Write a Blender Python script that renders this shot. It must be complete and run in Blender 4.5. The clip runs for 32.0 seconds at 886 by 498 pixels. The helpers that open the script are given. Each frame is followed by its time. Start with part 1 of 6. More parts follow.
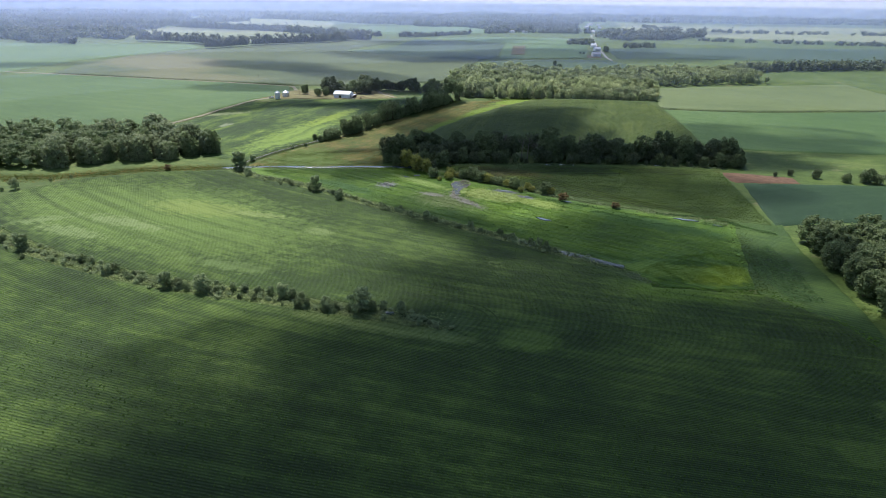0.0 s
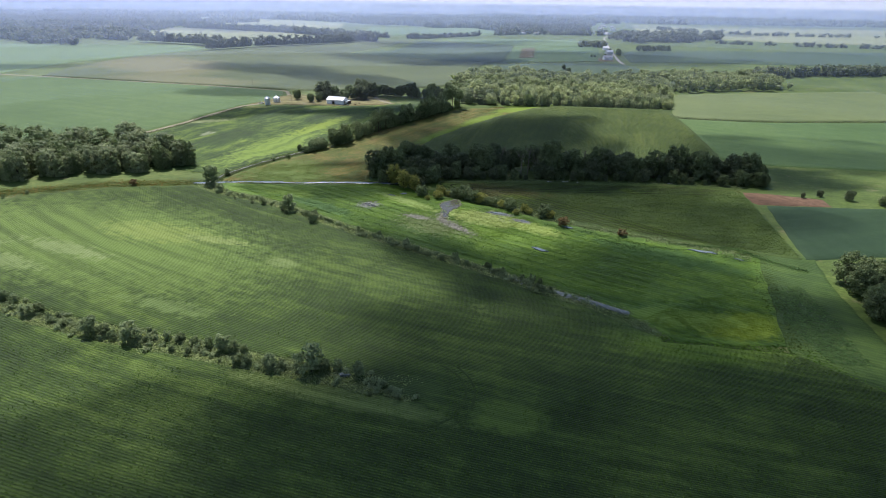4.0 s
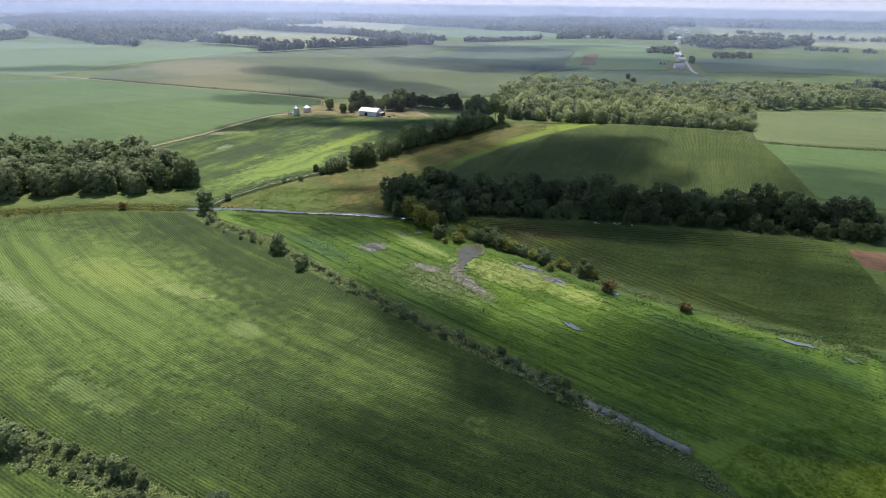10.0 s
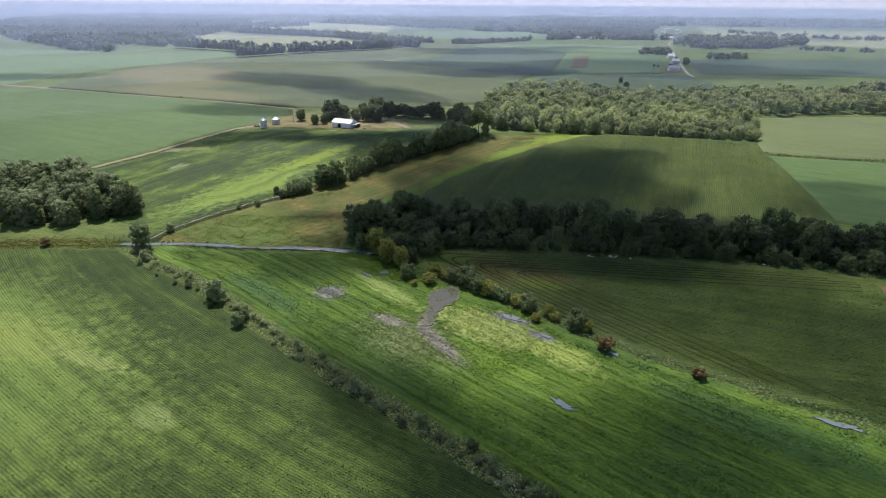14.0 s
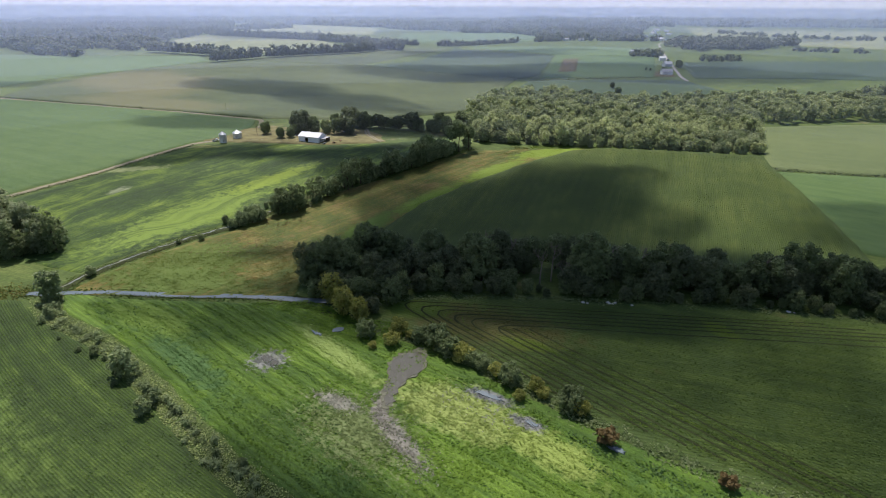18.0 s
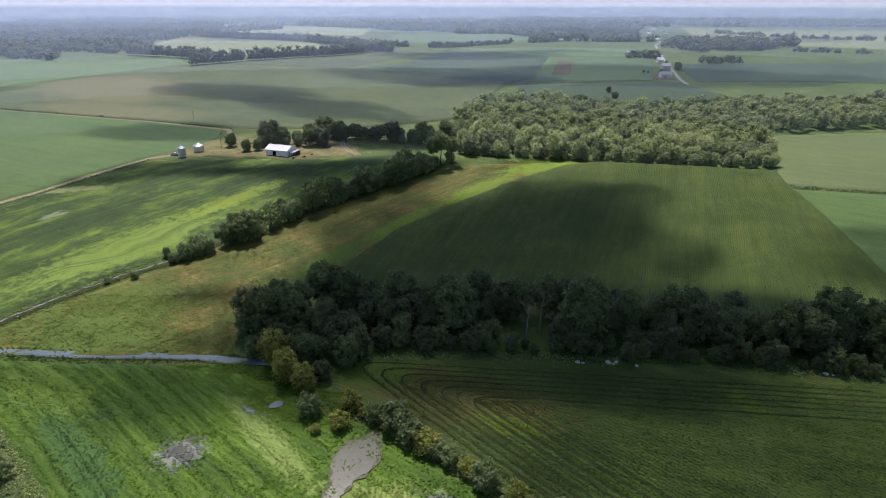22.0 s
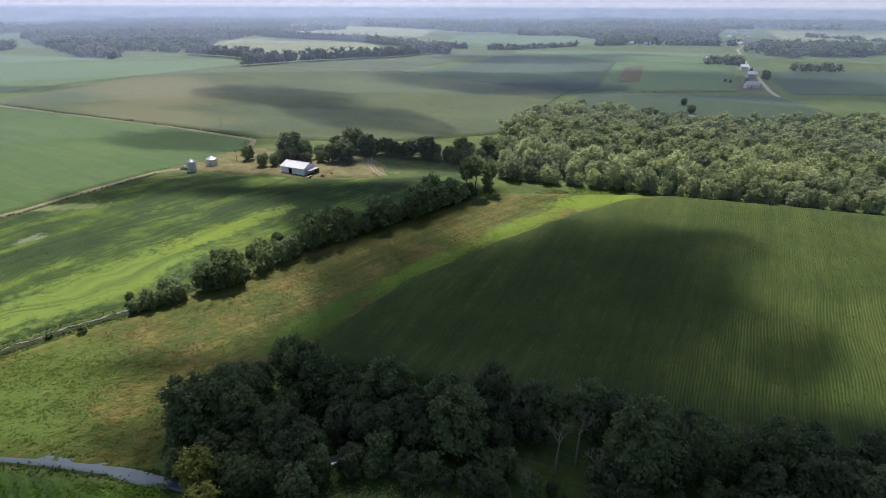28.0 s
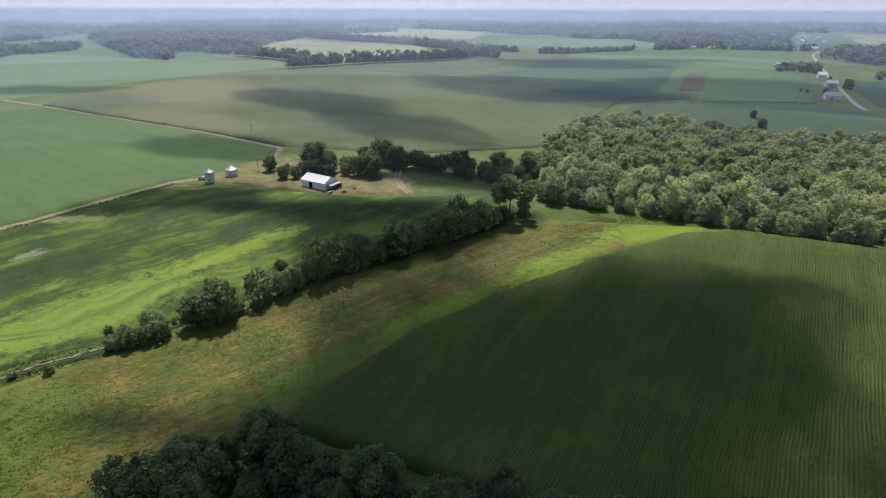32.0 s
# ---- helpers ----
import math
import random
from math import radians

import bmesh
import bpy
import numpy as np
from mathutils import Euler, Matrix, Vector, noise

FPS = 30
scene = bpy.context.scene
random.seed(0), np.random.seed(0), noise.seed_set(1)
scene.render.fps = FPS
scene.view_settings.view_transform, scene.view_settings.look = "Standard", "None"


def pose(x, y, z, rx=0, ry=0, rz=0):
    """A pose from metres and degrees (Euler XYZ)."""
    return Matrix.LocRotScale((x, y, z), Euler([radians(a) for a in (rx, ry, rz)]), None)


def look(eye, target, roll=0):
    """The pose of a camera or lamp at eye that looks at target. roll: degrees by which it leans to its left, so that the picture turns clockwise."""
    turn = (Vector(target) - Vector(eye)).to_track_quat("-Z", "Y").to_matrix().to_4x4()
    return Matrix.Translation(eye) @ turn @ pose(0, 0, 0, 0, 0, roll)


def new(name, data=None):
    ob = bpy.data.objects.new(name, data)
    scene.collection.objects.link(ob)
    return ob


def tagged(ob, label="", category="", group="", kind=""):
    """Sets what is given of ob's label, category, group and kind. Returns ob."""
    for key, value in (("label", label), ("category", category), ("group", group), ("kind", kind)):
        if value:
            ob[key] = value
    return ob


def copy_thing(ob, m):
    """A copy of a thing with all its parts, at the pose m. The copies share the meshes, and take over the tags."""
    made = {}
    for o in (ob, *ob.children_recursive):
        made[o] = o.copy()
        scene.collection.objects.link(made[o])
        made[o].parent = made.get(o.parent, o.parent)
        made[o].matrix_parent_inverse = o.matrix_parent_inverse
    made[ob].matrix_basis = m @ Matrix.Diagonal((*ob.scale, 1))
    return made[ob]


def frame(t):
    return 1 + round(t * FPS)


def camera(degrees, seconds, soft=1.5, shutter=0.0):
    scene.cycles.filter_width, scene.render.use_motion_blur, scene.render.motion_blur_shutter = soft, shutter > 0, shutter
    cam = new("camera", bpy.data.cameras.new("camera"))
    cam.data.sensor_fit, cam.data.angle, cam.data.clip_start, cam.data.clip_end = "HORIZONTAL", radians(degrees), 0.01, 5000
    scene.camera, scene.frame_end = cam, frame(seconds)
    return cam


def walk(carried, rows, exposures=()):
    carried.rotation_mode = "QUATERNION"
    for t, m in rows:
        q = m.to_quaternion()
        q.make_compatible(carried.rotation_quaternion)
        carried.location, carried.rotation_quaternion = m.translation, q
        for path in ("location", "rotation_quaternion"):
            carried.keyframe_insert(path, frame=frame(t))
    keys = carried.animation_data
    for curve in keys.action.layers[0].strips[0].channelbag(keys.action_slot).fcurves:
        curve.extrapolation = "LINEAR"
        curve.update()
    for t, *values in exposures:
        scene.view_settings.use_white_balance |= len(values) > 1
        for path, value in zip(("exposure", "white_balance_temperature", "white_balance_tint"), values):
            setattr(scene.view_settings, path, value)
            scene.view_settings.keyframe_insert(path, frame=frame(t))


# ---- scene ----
# The camera: a level flight about a hundred metres up, heading along +y.
cam = camera(79.44, 32.0, 0.85)
FLIGHT = [
    (0, 0.00, 0.00, 100.00, 0.001, -24.848, 0.826),
    (1, 3.86, 8.75, 99.89, 0.856, -24.855, 0.824),
    (2, 7.04, 17.51, 99.99, 1.349, -24.817, 0.843),
    (3, 10.17, 26.77, 100.11, 1.286, -24.797, 0.908),
    (3.5, 11.77, 31.59, 100.19, 1.304, -24.794, 0.908),
    (5.5, 17.79, 50.97, 99.99, 1.866, -24.755, 1.045),
    (6, 19.19, 56.01, 99.88, 2.958, -24.773, 1.058),
    (7, 22.07, 66.00, 99.86, 5.919, -24.730, 1.100),
    (8, 24.96, 76.07, 100.22, 7.684, -24.777, 1.087),
    (9, 27.04, 86.09, 100.90, 7.903, -24.800, 0.941),
    (10, 28.83, 96.31, 101.55, 7.870, -24.741, 0.920),
    (11, 30.66, 106.69, 101.94, 7.795, -24.739, 0.758),
    (12, 32.02, 117.14, 102.30, 7.647, -24.729, 0.753),
    (13, 32.96, 127.61, 102.47, 7.458, -24.702, 0.622),
    (14, 33.55, 138.47, 102.59, 7.157, -24.675, 0.492),
    (14.5, 33.81, 143.71, 102.65, 7.030, -24.647, 0.408),
    (16.5, 35.60, 165.98, 103.00, 6.405, -24.527, 0.384),
    (17, 36.15, 171.46, 102.98, 6.300, -24.529, 0.363),
    (18, 37.47, 182.67, 102.97, 6.130, -24.562, 0.276),
    (19, 39.41, 192.93, 103.11, 6.044, -24.565, 0.192),
    (20, 41.30, 203.03, 103.25, 6.050, -24.586, 0.114),
    (21, 42.42, 213.29, 103.08, 5.947, -24.561, 0.072),
    (22, 43.39, 223.54, 102.68, 5.722, -24.529, 0.118),
    (23, 44.72, 233.85, 102.38, 5.627, -24.500, 0.125),
    (24, 46.19, 244.22, 102.57, 5.633, -24.523, 0.110),
    (24.5, 46.86, 249.44, 102.59, 5.693, -24.524, 0.134),
    (26.5, 48.95, 268.75, 102.15, 9.211, -24.515, 0.206),
    (27, 49.45, 273.69, 101.99, 10.753, -24.498, 0.219),
    (28, 50.33, 283.65, 101.67, 12.293, -24.474, 0.223),
    (29, 50.88, 293.27, 101.51, 13.156, -24.453, 0.217),
    (30, 50.98, 302.48, 101.19, 14.792, -24.436, 0.225),
    (31, 50.89, 311.42, 101.06, 16.364, -24.393, 0.171),
    (32, 51.25, 319.67, 101.27, 17.672, -24.288, 0.215),
]
walk(cam, [(t, pose(x, y, z, 90 + pitch, 0, yaw) @ pose(0, 0, 0, 0, 0, roll)) for t, x, y, z, yaw, pitch, roll in FLIGHT],
     exposures=[(0, 0.20, 6000, 14), (8, 0.15, 6400, 16), (14, 0.04, 6450, 16), (20, -0.05, 6500, 15), (26, -0.10, 6500, 14), (32, -0.12, 6600, 14)])
scene.view_settings.exposure = 0.0

# ---- world, sun, clouds ----
SUN = Vector((-0.20, 0.44, 0.87)).normalized()
world = bpy.data.worlds.new("sky")
scene.world = world
world.use_nodes = True
sky = world.node_tree.nodes.new("ShaderNodeTexSky")
sky.sky_type, sky.sun_disc = "NISHITA", False
sky.sun_elevation = math.asin(SUN.z)
sky.sun_rotation = math.atan2(SUN.x, SUN.y)
sky.dust_density, sky.air_density = 0.6, 1.0
world.node_tree.links.new(sky.outputs[0], world.node_tree.nodes["Background"].inputs[0])
world.node_tree.nodes["Background"].inputs[1].default_value = 0.098

sun_data = bpy.data.lights.new("sun", "SUN")
sun_data.energy, sun_data.angle, sun_data.color = 4.8, radians(0.55), (1.0, 0.95, 0.86)
sun = new("sun", sun_data)
sun.matrix_world = look((0, 0, 900), Vector((0, 0, 900)) - SUN)


def cloud_material(dense):
    """Thin at the rim, dense within, so that its shadow has a soft ragged edge."""
    m = bpy.data.materials.new("cloud")
    m.use_nodes = True
    t = m.node_tree
    t.nodes.remove(t.nodes["Principled BSDF"])
    at = t.nodes.new("ShaderNodeTexCoord").outputs["Object"]
    flat = t.nodes.new("ShaderNodeVectorMath")
    flat.operation = "MULTIPLY"
    flat.inputs[1].default_value = (1, 1, 0)
    t.links.new(at, flat.inputs[0])
    far = t.nodes.new("ShaderNodeVectorMath")
    far.operation = "LENGTH"
    t.links.new(flat.outputs[0], far.inputs[0])
    info = t.nodes.new("ShaderNodeObjectInfo")
    shift = t.nodes.new("ShaderNodeVectorMath")
    shift.operation = "ADD"
    t.links.new(flat.outputs[0], shift.inputs[0])
    t.links.new(info.outputs["Location"], shift.inputs[1])
    n = t.nodes.new("ShaderNodeTexNoise")
    n.inputs["Scale"].default_value, n.inputs["Detail"].default_value = 1.7, 4.0
    t.links.new(shift.outputs[0], n.inputs["Vector"])
    add = t.nodes.new("ShaderNodeMath")
    add.operation = "MULTIPLY_ADD"
    add.inputs[1].default_value = 2.0
    t.links.new(n.outputs["Fac"], add.inputs[0])
    t.links.new(far.outputs["Value"], add.inputs[2])
    thick = t.nodes.new("ShaderNodeMapRange")
    thick.interpolation_type = "SMOOTHSTEP"
    thick.inputs["From Min"].default_value, thick.inputs["From Max"].default_value = 2.15, 1.5
    thick.inputs["To Max"].default_value = dense
    t.links.new(add.outputs[0], thick.inputs["Value"])
    white = t.nodes.new("ShaderNodeBsdfTranslucent")
    white.inputs[0].default_value = (0.9, 0.9, 0.92, 1)
    clear = t.nodes.new("ShaderNodeBsdfTransparent")
    mix = t.nodes.new("ShaderNodeMixShader")
    t.links.new(thick.outputs[0], mix.inputs[0])
    t.links.new(clear.outputs[0], mix.inputs[1])
    t.links.new(white.outputs[0], mix.inputs[2])
    t.links.new(mix.outputs[0], t.nodes["Material Output"].inputs[0])
    return m


def cloud_mesh(dense):
    """A flat-bottomed heap of unit size."""
    verts, faces, seg, rings = [], [], 40, 12
    for a in range(rings + 1):
        th = math.pi * a / rings
        for b in range(seg):
            ph = 2 * math.pi * b / seg
            v = Vector((math.sin(th) * math.cos(ph), math.sin(th) * math.sin(ph), math.cos(th)))
            r = 1 + 0.12 * noise.noise(v * 3)
            verts.append((v.x * r, v.y * r, v.z * r if v.z > 0 else v.z * 0.25))
    for a in range(rings):
        for b in range(seg):
            faces.append((a * seg + b, (a + 1) * seg + b, (a + 1) * seg + (b + 1) % seg, a * seg + (b + 1) % seg))
    me = bpy.data.meshes.new("cloud")
    me.from_pydata(verts, [], faces)
    me.materials.append(cloud_material(dense))
    return me


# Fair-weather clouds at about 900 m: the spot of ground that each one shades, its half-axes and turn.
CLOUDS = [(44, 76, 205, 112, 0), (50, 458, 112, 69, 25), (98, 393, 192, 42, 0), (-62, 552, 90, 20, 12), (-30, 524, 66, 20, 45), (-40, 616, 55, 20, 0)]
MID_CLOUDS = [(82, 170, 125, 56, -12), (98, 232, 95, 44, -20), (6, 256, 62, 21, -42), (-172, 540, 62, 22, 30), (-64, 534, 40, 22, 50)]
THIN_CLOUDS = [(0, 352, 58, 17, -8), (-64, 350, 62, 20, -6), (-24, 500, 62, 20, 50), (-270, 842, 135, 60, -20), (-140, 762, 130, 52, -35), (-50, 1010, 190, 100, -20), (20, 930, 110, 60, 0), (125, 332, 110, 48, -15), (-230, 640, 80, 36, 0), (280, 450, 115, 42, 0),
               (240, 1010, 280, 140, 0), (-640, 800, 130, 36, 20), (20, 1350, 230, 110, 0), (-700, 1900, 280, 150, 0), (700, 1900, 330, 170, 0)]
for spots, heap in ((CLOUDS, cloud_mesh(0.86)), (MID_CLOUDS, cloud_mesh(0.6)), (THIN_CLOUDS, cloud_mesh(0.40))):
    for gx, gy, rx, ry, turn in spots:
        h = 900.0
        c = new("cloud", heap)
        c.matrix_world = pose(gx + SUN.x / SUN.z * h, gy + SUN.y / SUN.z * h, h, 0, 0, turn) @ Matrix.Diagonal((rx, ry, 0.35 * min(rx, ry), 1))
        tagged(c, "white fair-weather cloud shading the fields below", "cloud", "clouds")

# ---- the lie of the land ----
def smooth(a, b, v):
    u = np.clip((np.asarray(v, float) - a) / (b - a), 0, 1)
    return u * u * (3 - 2 * u)


def land(x, y):
    """Height of the ground: a creek bottom, a hill beyond it, higher land far off."""
    x, y = np.asarray(x, float), np.asarray(y, float)
    z = -5.3 + 11.8 * smooth(385, 590, y) + 4.0 * smooth(620, 1000, y)
    z = z + 9.0 * smooth(640, 950, y) * smooth(-100, 220, x)
    z = z + 3.5 * np.exp(-(((x - 150) / 90) ** 2) - ((y - 500) / 70) ** 2)
    z = z + 1.5 * np.exp(-(((x + 20) / 120) ** 2) - ((y - 110) / 80) ** 2)
    return z


def lz(x, y):
    return float(land(x, y))


# ---- materials ----
def material(name, rough=0.8):
    m = bpy.data.materials.new(name)
    m.use_nodes = True
    b = m.node_tree.nodes["Principled BSDF"]
    b.inputs["Roughness"].default_value = rough
    b.inputs["Specular IOR Level"].default_value = 0.25
    return m, m.node_tree, b


def nd(tree, kind, **inputs):
    n = tree.nodes.new(kind)
    for key, value in inputs.items():
        n.inputs[key].default_value = value
    return n


def math_node(tree, op, a, b=None):
    n = tree.nodes.new("ShaderNodeMath")
    n.operation = op
    for i, v in enumerate((a, b)):
        if v is None:
            continue
        if isinstance(v, (int, float)):
            n.inputs[i].default_value = v
        else:
            tree.links.new(v, n.inputs[i])
    return n.outputs[0]


def noise_at(tree, vec, scale, detail=4.0, rough=0.55):
    n = nd(tree, "ShaderNodeTexNoise", Scale=scale, Detail=detail, Roughness=rough)
    tree.links.new(vec, n.inputs["Vector"])
    return n.outputs["Fac"]


def ramp(tree, fac, stops):
    n = tree.nodes.new("ShaderNodeValToRGB")
    while len(n.color_ramp.elements) < len(stops):
        n.color_ramp.elements.new(0.5)
    for e, (p, c) in zip(n.color_ramp.elements, stops):
        e.position, e.color = p, (*c, 1)
    tree.links.new(fac, n.inputs[0])
    return n.outputs[0]


def mixed(tree, fac, a, b, kind="MIX"):
    n = tree.nodes.new("ShaderNodeMix")
    n.data_type, n.blend_type = "RGBA", kind
    if isinstance(fac, (int, float)):
        n.inputs[0].default_value = fac
    else:
        tree.links.new(fac, n.inputs[0])
    for i, v in ((6, a), (7, b)):
        if isinstance(v, tuple):
            n.inputs[i].default_value = (*v, 1)
        else:
            tree.links.new(v, n.inputs[i])
    return n.outputs[2]


def warm(c):
    """Late-summer greens: a little redder and less pure."""
    return c[0] * 1.07, c[1] * 0.98, c[2] * 1.25


def crop(name, dark, mid, light, slope=0.0, bend=0.0, pivot=0.0, spacing=0.76, rows=0.5, patch=0.016, bump=0.5,
         weed=None, weed_at=0.62, across=False, lanes=0.0, sheen=0.0, tufts=2.2, warp=6.0, thin=0.0, blots=(), band=0.16, streaky=False):
    """A field crop: drilled rows that follow y + x * slope (bent with y), large patches, small tufts, weeds."""
    m, t, b = material(name, 0.75)
    dark, mid, light = warm(dark), warm(mid), warm(light)
    pos = t.nodes.new("ShaderNodeNewGeometry").outputs["Position"]
    sep = t.nodes.new("ShaderNodeSeparateXYZ")
    t.links.new(pos, sep.inputs[0])
    x, y = (sep.outputs[1], sep.outputs[0]) if across else (sep.outputs[0], sep.outputs[1])
    lean = math_node(t, "ADD", slope, math_node(t, "MULTIPLY", math_node(t, "SUBTRACT", y, pivot), bend))
    v = math_node(t, "ADD", y, math_node(t, "MULTIPLY", x, lean))
    v = math_node(t, "ADD", v, math_node(t, "MULTIPLY", noise_at(t, pos, 0.02, 2), warp))
    wave = math_node(t, "SINE", math_node(t, "MULTIPLY", v, 2 * math.pi / spacing))
    wave = math_node(t, "MULTIPLY_ADD", wave, 0.5)
    t.nodes[-1].inputs[2].default_value = 0.5
    # streaks along the rows: drill passes that came up thicker or thinner
    comb = t.nodes.new("ShaderNodeCombineXYZ")
    t.links.new(math_node(t, "MULTIPLY", x, 0.012), comb.inputs[0])
    t.links.new(math_node(t, "MULTIPLY", v, band), comb.inputs[1])
    streak = noise_at(t, comb.outputs[0], 1.0, 5, 0.65)
    fibre = t.nodes.new("ShaderNodeCombineXYZ")
    t.links.new(math_node(t, "MULTIPLY", x, 0.09), fibre.inputs[0])
    t.links.new(math_node(t, "MULTIPLY", v, 0.55), fibre.inputs[1])
    thread = noise_at(t, fibre.outputs[0], 1.0, 4, 0.7)
    big = noise_at(t, pos, patch, 5, 0.6)
    fine = noise_at(t, pos, tufts, 3, 0.7)
    mottle = noise_at(t, pos, 0.085, 5, 0.68)
    tone = math_node(t, "ADD", math_node(t, "MULTIPLY", big, 0.34), math_node(t, "MULTIPLY", streak, 0.28))
    tone = math_node(t, "ADD", tone, math_node(t, "MULTIPLY", thread, 0.20))
    tone = math_node(t, "ADD", tone, math_node(t, "MULTIPLY", mottle, 0.18))
    col = ramp(t, tone, ((0.425, dark), (0.5, mid), (0.568, light)))
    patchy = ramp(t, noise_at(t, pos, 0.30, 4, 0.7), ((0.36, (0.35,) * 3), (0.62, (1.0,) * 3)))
    # Shade between rows and tufts is painted in as darkened crop colour.
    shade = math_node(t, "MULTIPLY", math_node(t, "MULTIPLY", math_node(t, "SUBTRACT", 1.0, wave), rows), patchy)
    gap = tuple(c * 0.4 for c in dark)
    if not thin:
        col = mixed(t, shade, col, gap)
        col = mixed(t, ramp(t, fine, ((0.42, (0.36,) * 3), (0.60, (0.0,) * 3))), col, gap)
    else:
        each = t.nodes.new("ShaderNodeNewGeometry").outputs["Random Per Island"]
        col = mixed(t, each, col, mixed(t, 0.5, col, light))
    if weed:
        spots = ramp(t, noise_at(t, pos, patch * 1.7, 6, 0.7), ((weed_at, (0.0,) * 3), (weed_at + 0.12, (0.9,) * 3)))
        col = mixed(t, spots, col, warm(weed))
    for bx, by, ax, ay, turn, tint, ragged, *grain in blots:
        c, s = math.cos(radians(turn)), math.sin(radians(turn))
        px, py = math_node(t, "SUBTRACT", sep.outputs[0], bx), math_node(t, "SUBTRACT", sep.outputs[1], by)
        p = math_node(t, "ADD", math_node(t, "MULTIPLY", px, c / ax), math_node(t, "MULTIPLY", py, s / ax))
        q = math_node(t, "ADD", math_node(t, "MULTIPLY", px, -s / ay), math_node(t, "MULTIPLY", py, c / ay))
        r = math_node(t, "SQRT", math_node(t, "ADD", math_node(t, "MULTIPLY", p, p), math_node(t, "MULTIPLY", q, q)))
        r = math_node(t, "ADD", r, math_node(t, "MULTIPLY", math_node(t, "SUBTRACT", noise_at(t, pos, grain[0] if grain else 0.22, 6, 0.75), 0.5), ragged))
        mask = ramp(t, r, ((0.55, (0.9,) * 3), (1.05, (0.0,) * 3)))
        if streaky:
            mask = math_node(t, "MULTIPLY", mask, ramp(t, streak, ((0.42, (0.50,) * 3), (0.56, (1.0,) * 3))))
        col = mixed(t, mask, col, warm(tint))
    if lanes:
        track = math_node(t, "SINE", math_node(t, "MULTIPLY", v, 2 * math.pi / lanes))
        track = ramp(t, track, ((0.90, (0.0,) * 3), (0.98, (0.6,) * 3)))
        col = mixed(t, track, col, gap)
    t.links.new(col, b.inputs["Base Color"])
    if thin:
        trans = nd(t, "ShaderNodeBsdfTranslucent")
        t.links.new(col, trans.inputs[0])
        mix = t.nodes.new("ShaderNodeMixShader")
        mix.inputs[0].default_value = thin
        t.links.new(b.outputs[0], mix.inputs[1])
        t.links.new(trans.outputs[0], mix.inputs[2])
        t.links.new(mix.outputs[0], t.nodes["Material Output"].inputs[0])
        return m
    bm = nd(t, "ShaderNodeBump", Strength=bump, Distance=0.5)
    t.links.new(math_node(t, "ADD", math_node(t, "MULTIPLY", wave, rows), fine), bm.inputs["Height"])
    t.links.new(bm.outputs[0], b.inputs["Normal"])
    # Blue-tinted sheen lays a pale stand-in for haze over far crops.
    b.inputs["Sheen Weight"].default_value = sheen
    b.inputs["Sheen Tint"].default_value = (0.85, 0.92, 1.0, 1)
    return m


def foliage(name, dark, light, sheen=0.1):
    m, t, b = material(name, 0.6)
    info = t.nodes.new("ShaderNodeObjectInfo")
    geo = t.nodes.new("ShaderNodeNewGeometry")
    fac = math_node(t, "ADD", math_node(t, "MULTIPLY", geo.outputs["Random Per Island"], 0.34),
                    math_node(t, "MULTIPLY", info.outputs["Random"], 0.30))
    tree_to_tree = noise_at(t, geo.outputs["Position"], 0.11, 3, 0.6)
    fac = math_node(t, "ADD", fac, math_node(t, "MULTIPLY", math_node(t, "SUBTRACT", tree_to_tree, 0.32), 1.25))
    col = ramp(t, fac, ((0.1, warm(dark)), (0.9, warm(light))))
    t.links.new(col, b.inputs["Base Color"])
    trans = nd(t, "ShaderNodeBsdfTranslucent")
    t.links.new(col, trans.inputs[0])
    mix = t.nodes.new("ShaderNodeMixShader")
    mix.inputs[0].default_value = 0.5
    t.links.new(b.outputs[0], mix.inputs[1])
    t.links.new(trans.outputs[0], mix.inputs[2])
    t.links.new(mix.outputs[0], t.nodes["Material Output"].inputs[0])
    b.inputs["Sheen Weight"].default_value = sheen
    return m


def plain(name, col, rough=0.7, metal=0.0, vary=0.15, scale=3.0):
    m, t, b = material(name, rough)
    pos = t.nodes.new("ShaderNodeTexCoord").outputs["Object"]
    n = noise_at(t, pos, scale, 5, 0.65)
    t.links.new(ramp(t, n, ((0.3, tuple(c * (1 - vary) for c in col)), (0.7, tuple(min(1, c * (1 + vary)) for c in col)))),
                b.inputs["Base Color"])
    b.inputs["Metallic"].default_value = metal
    return m


def growth(name, *args, **kw):
    """A field's canopy and the single thin leaves that stand out of it."""
    return crop(name, *args, **kw), crop(name + "_leaf", *args, **{**kw, "thin": 0.45})


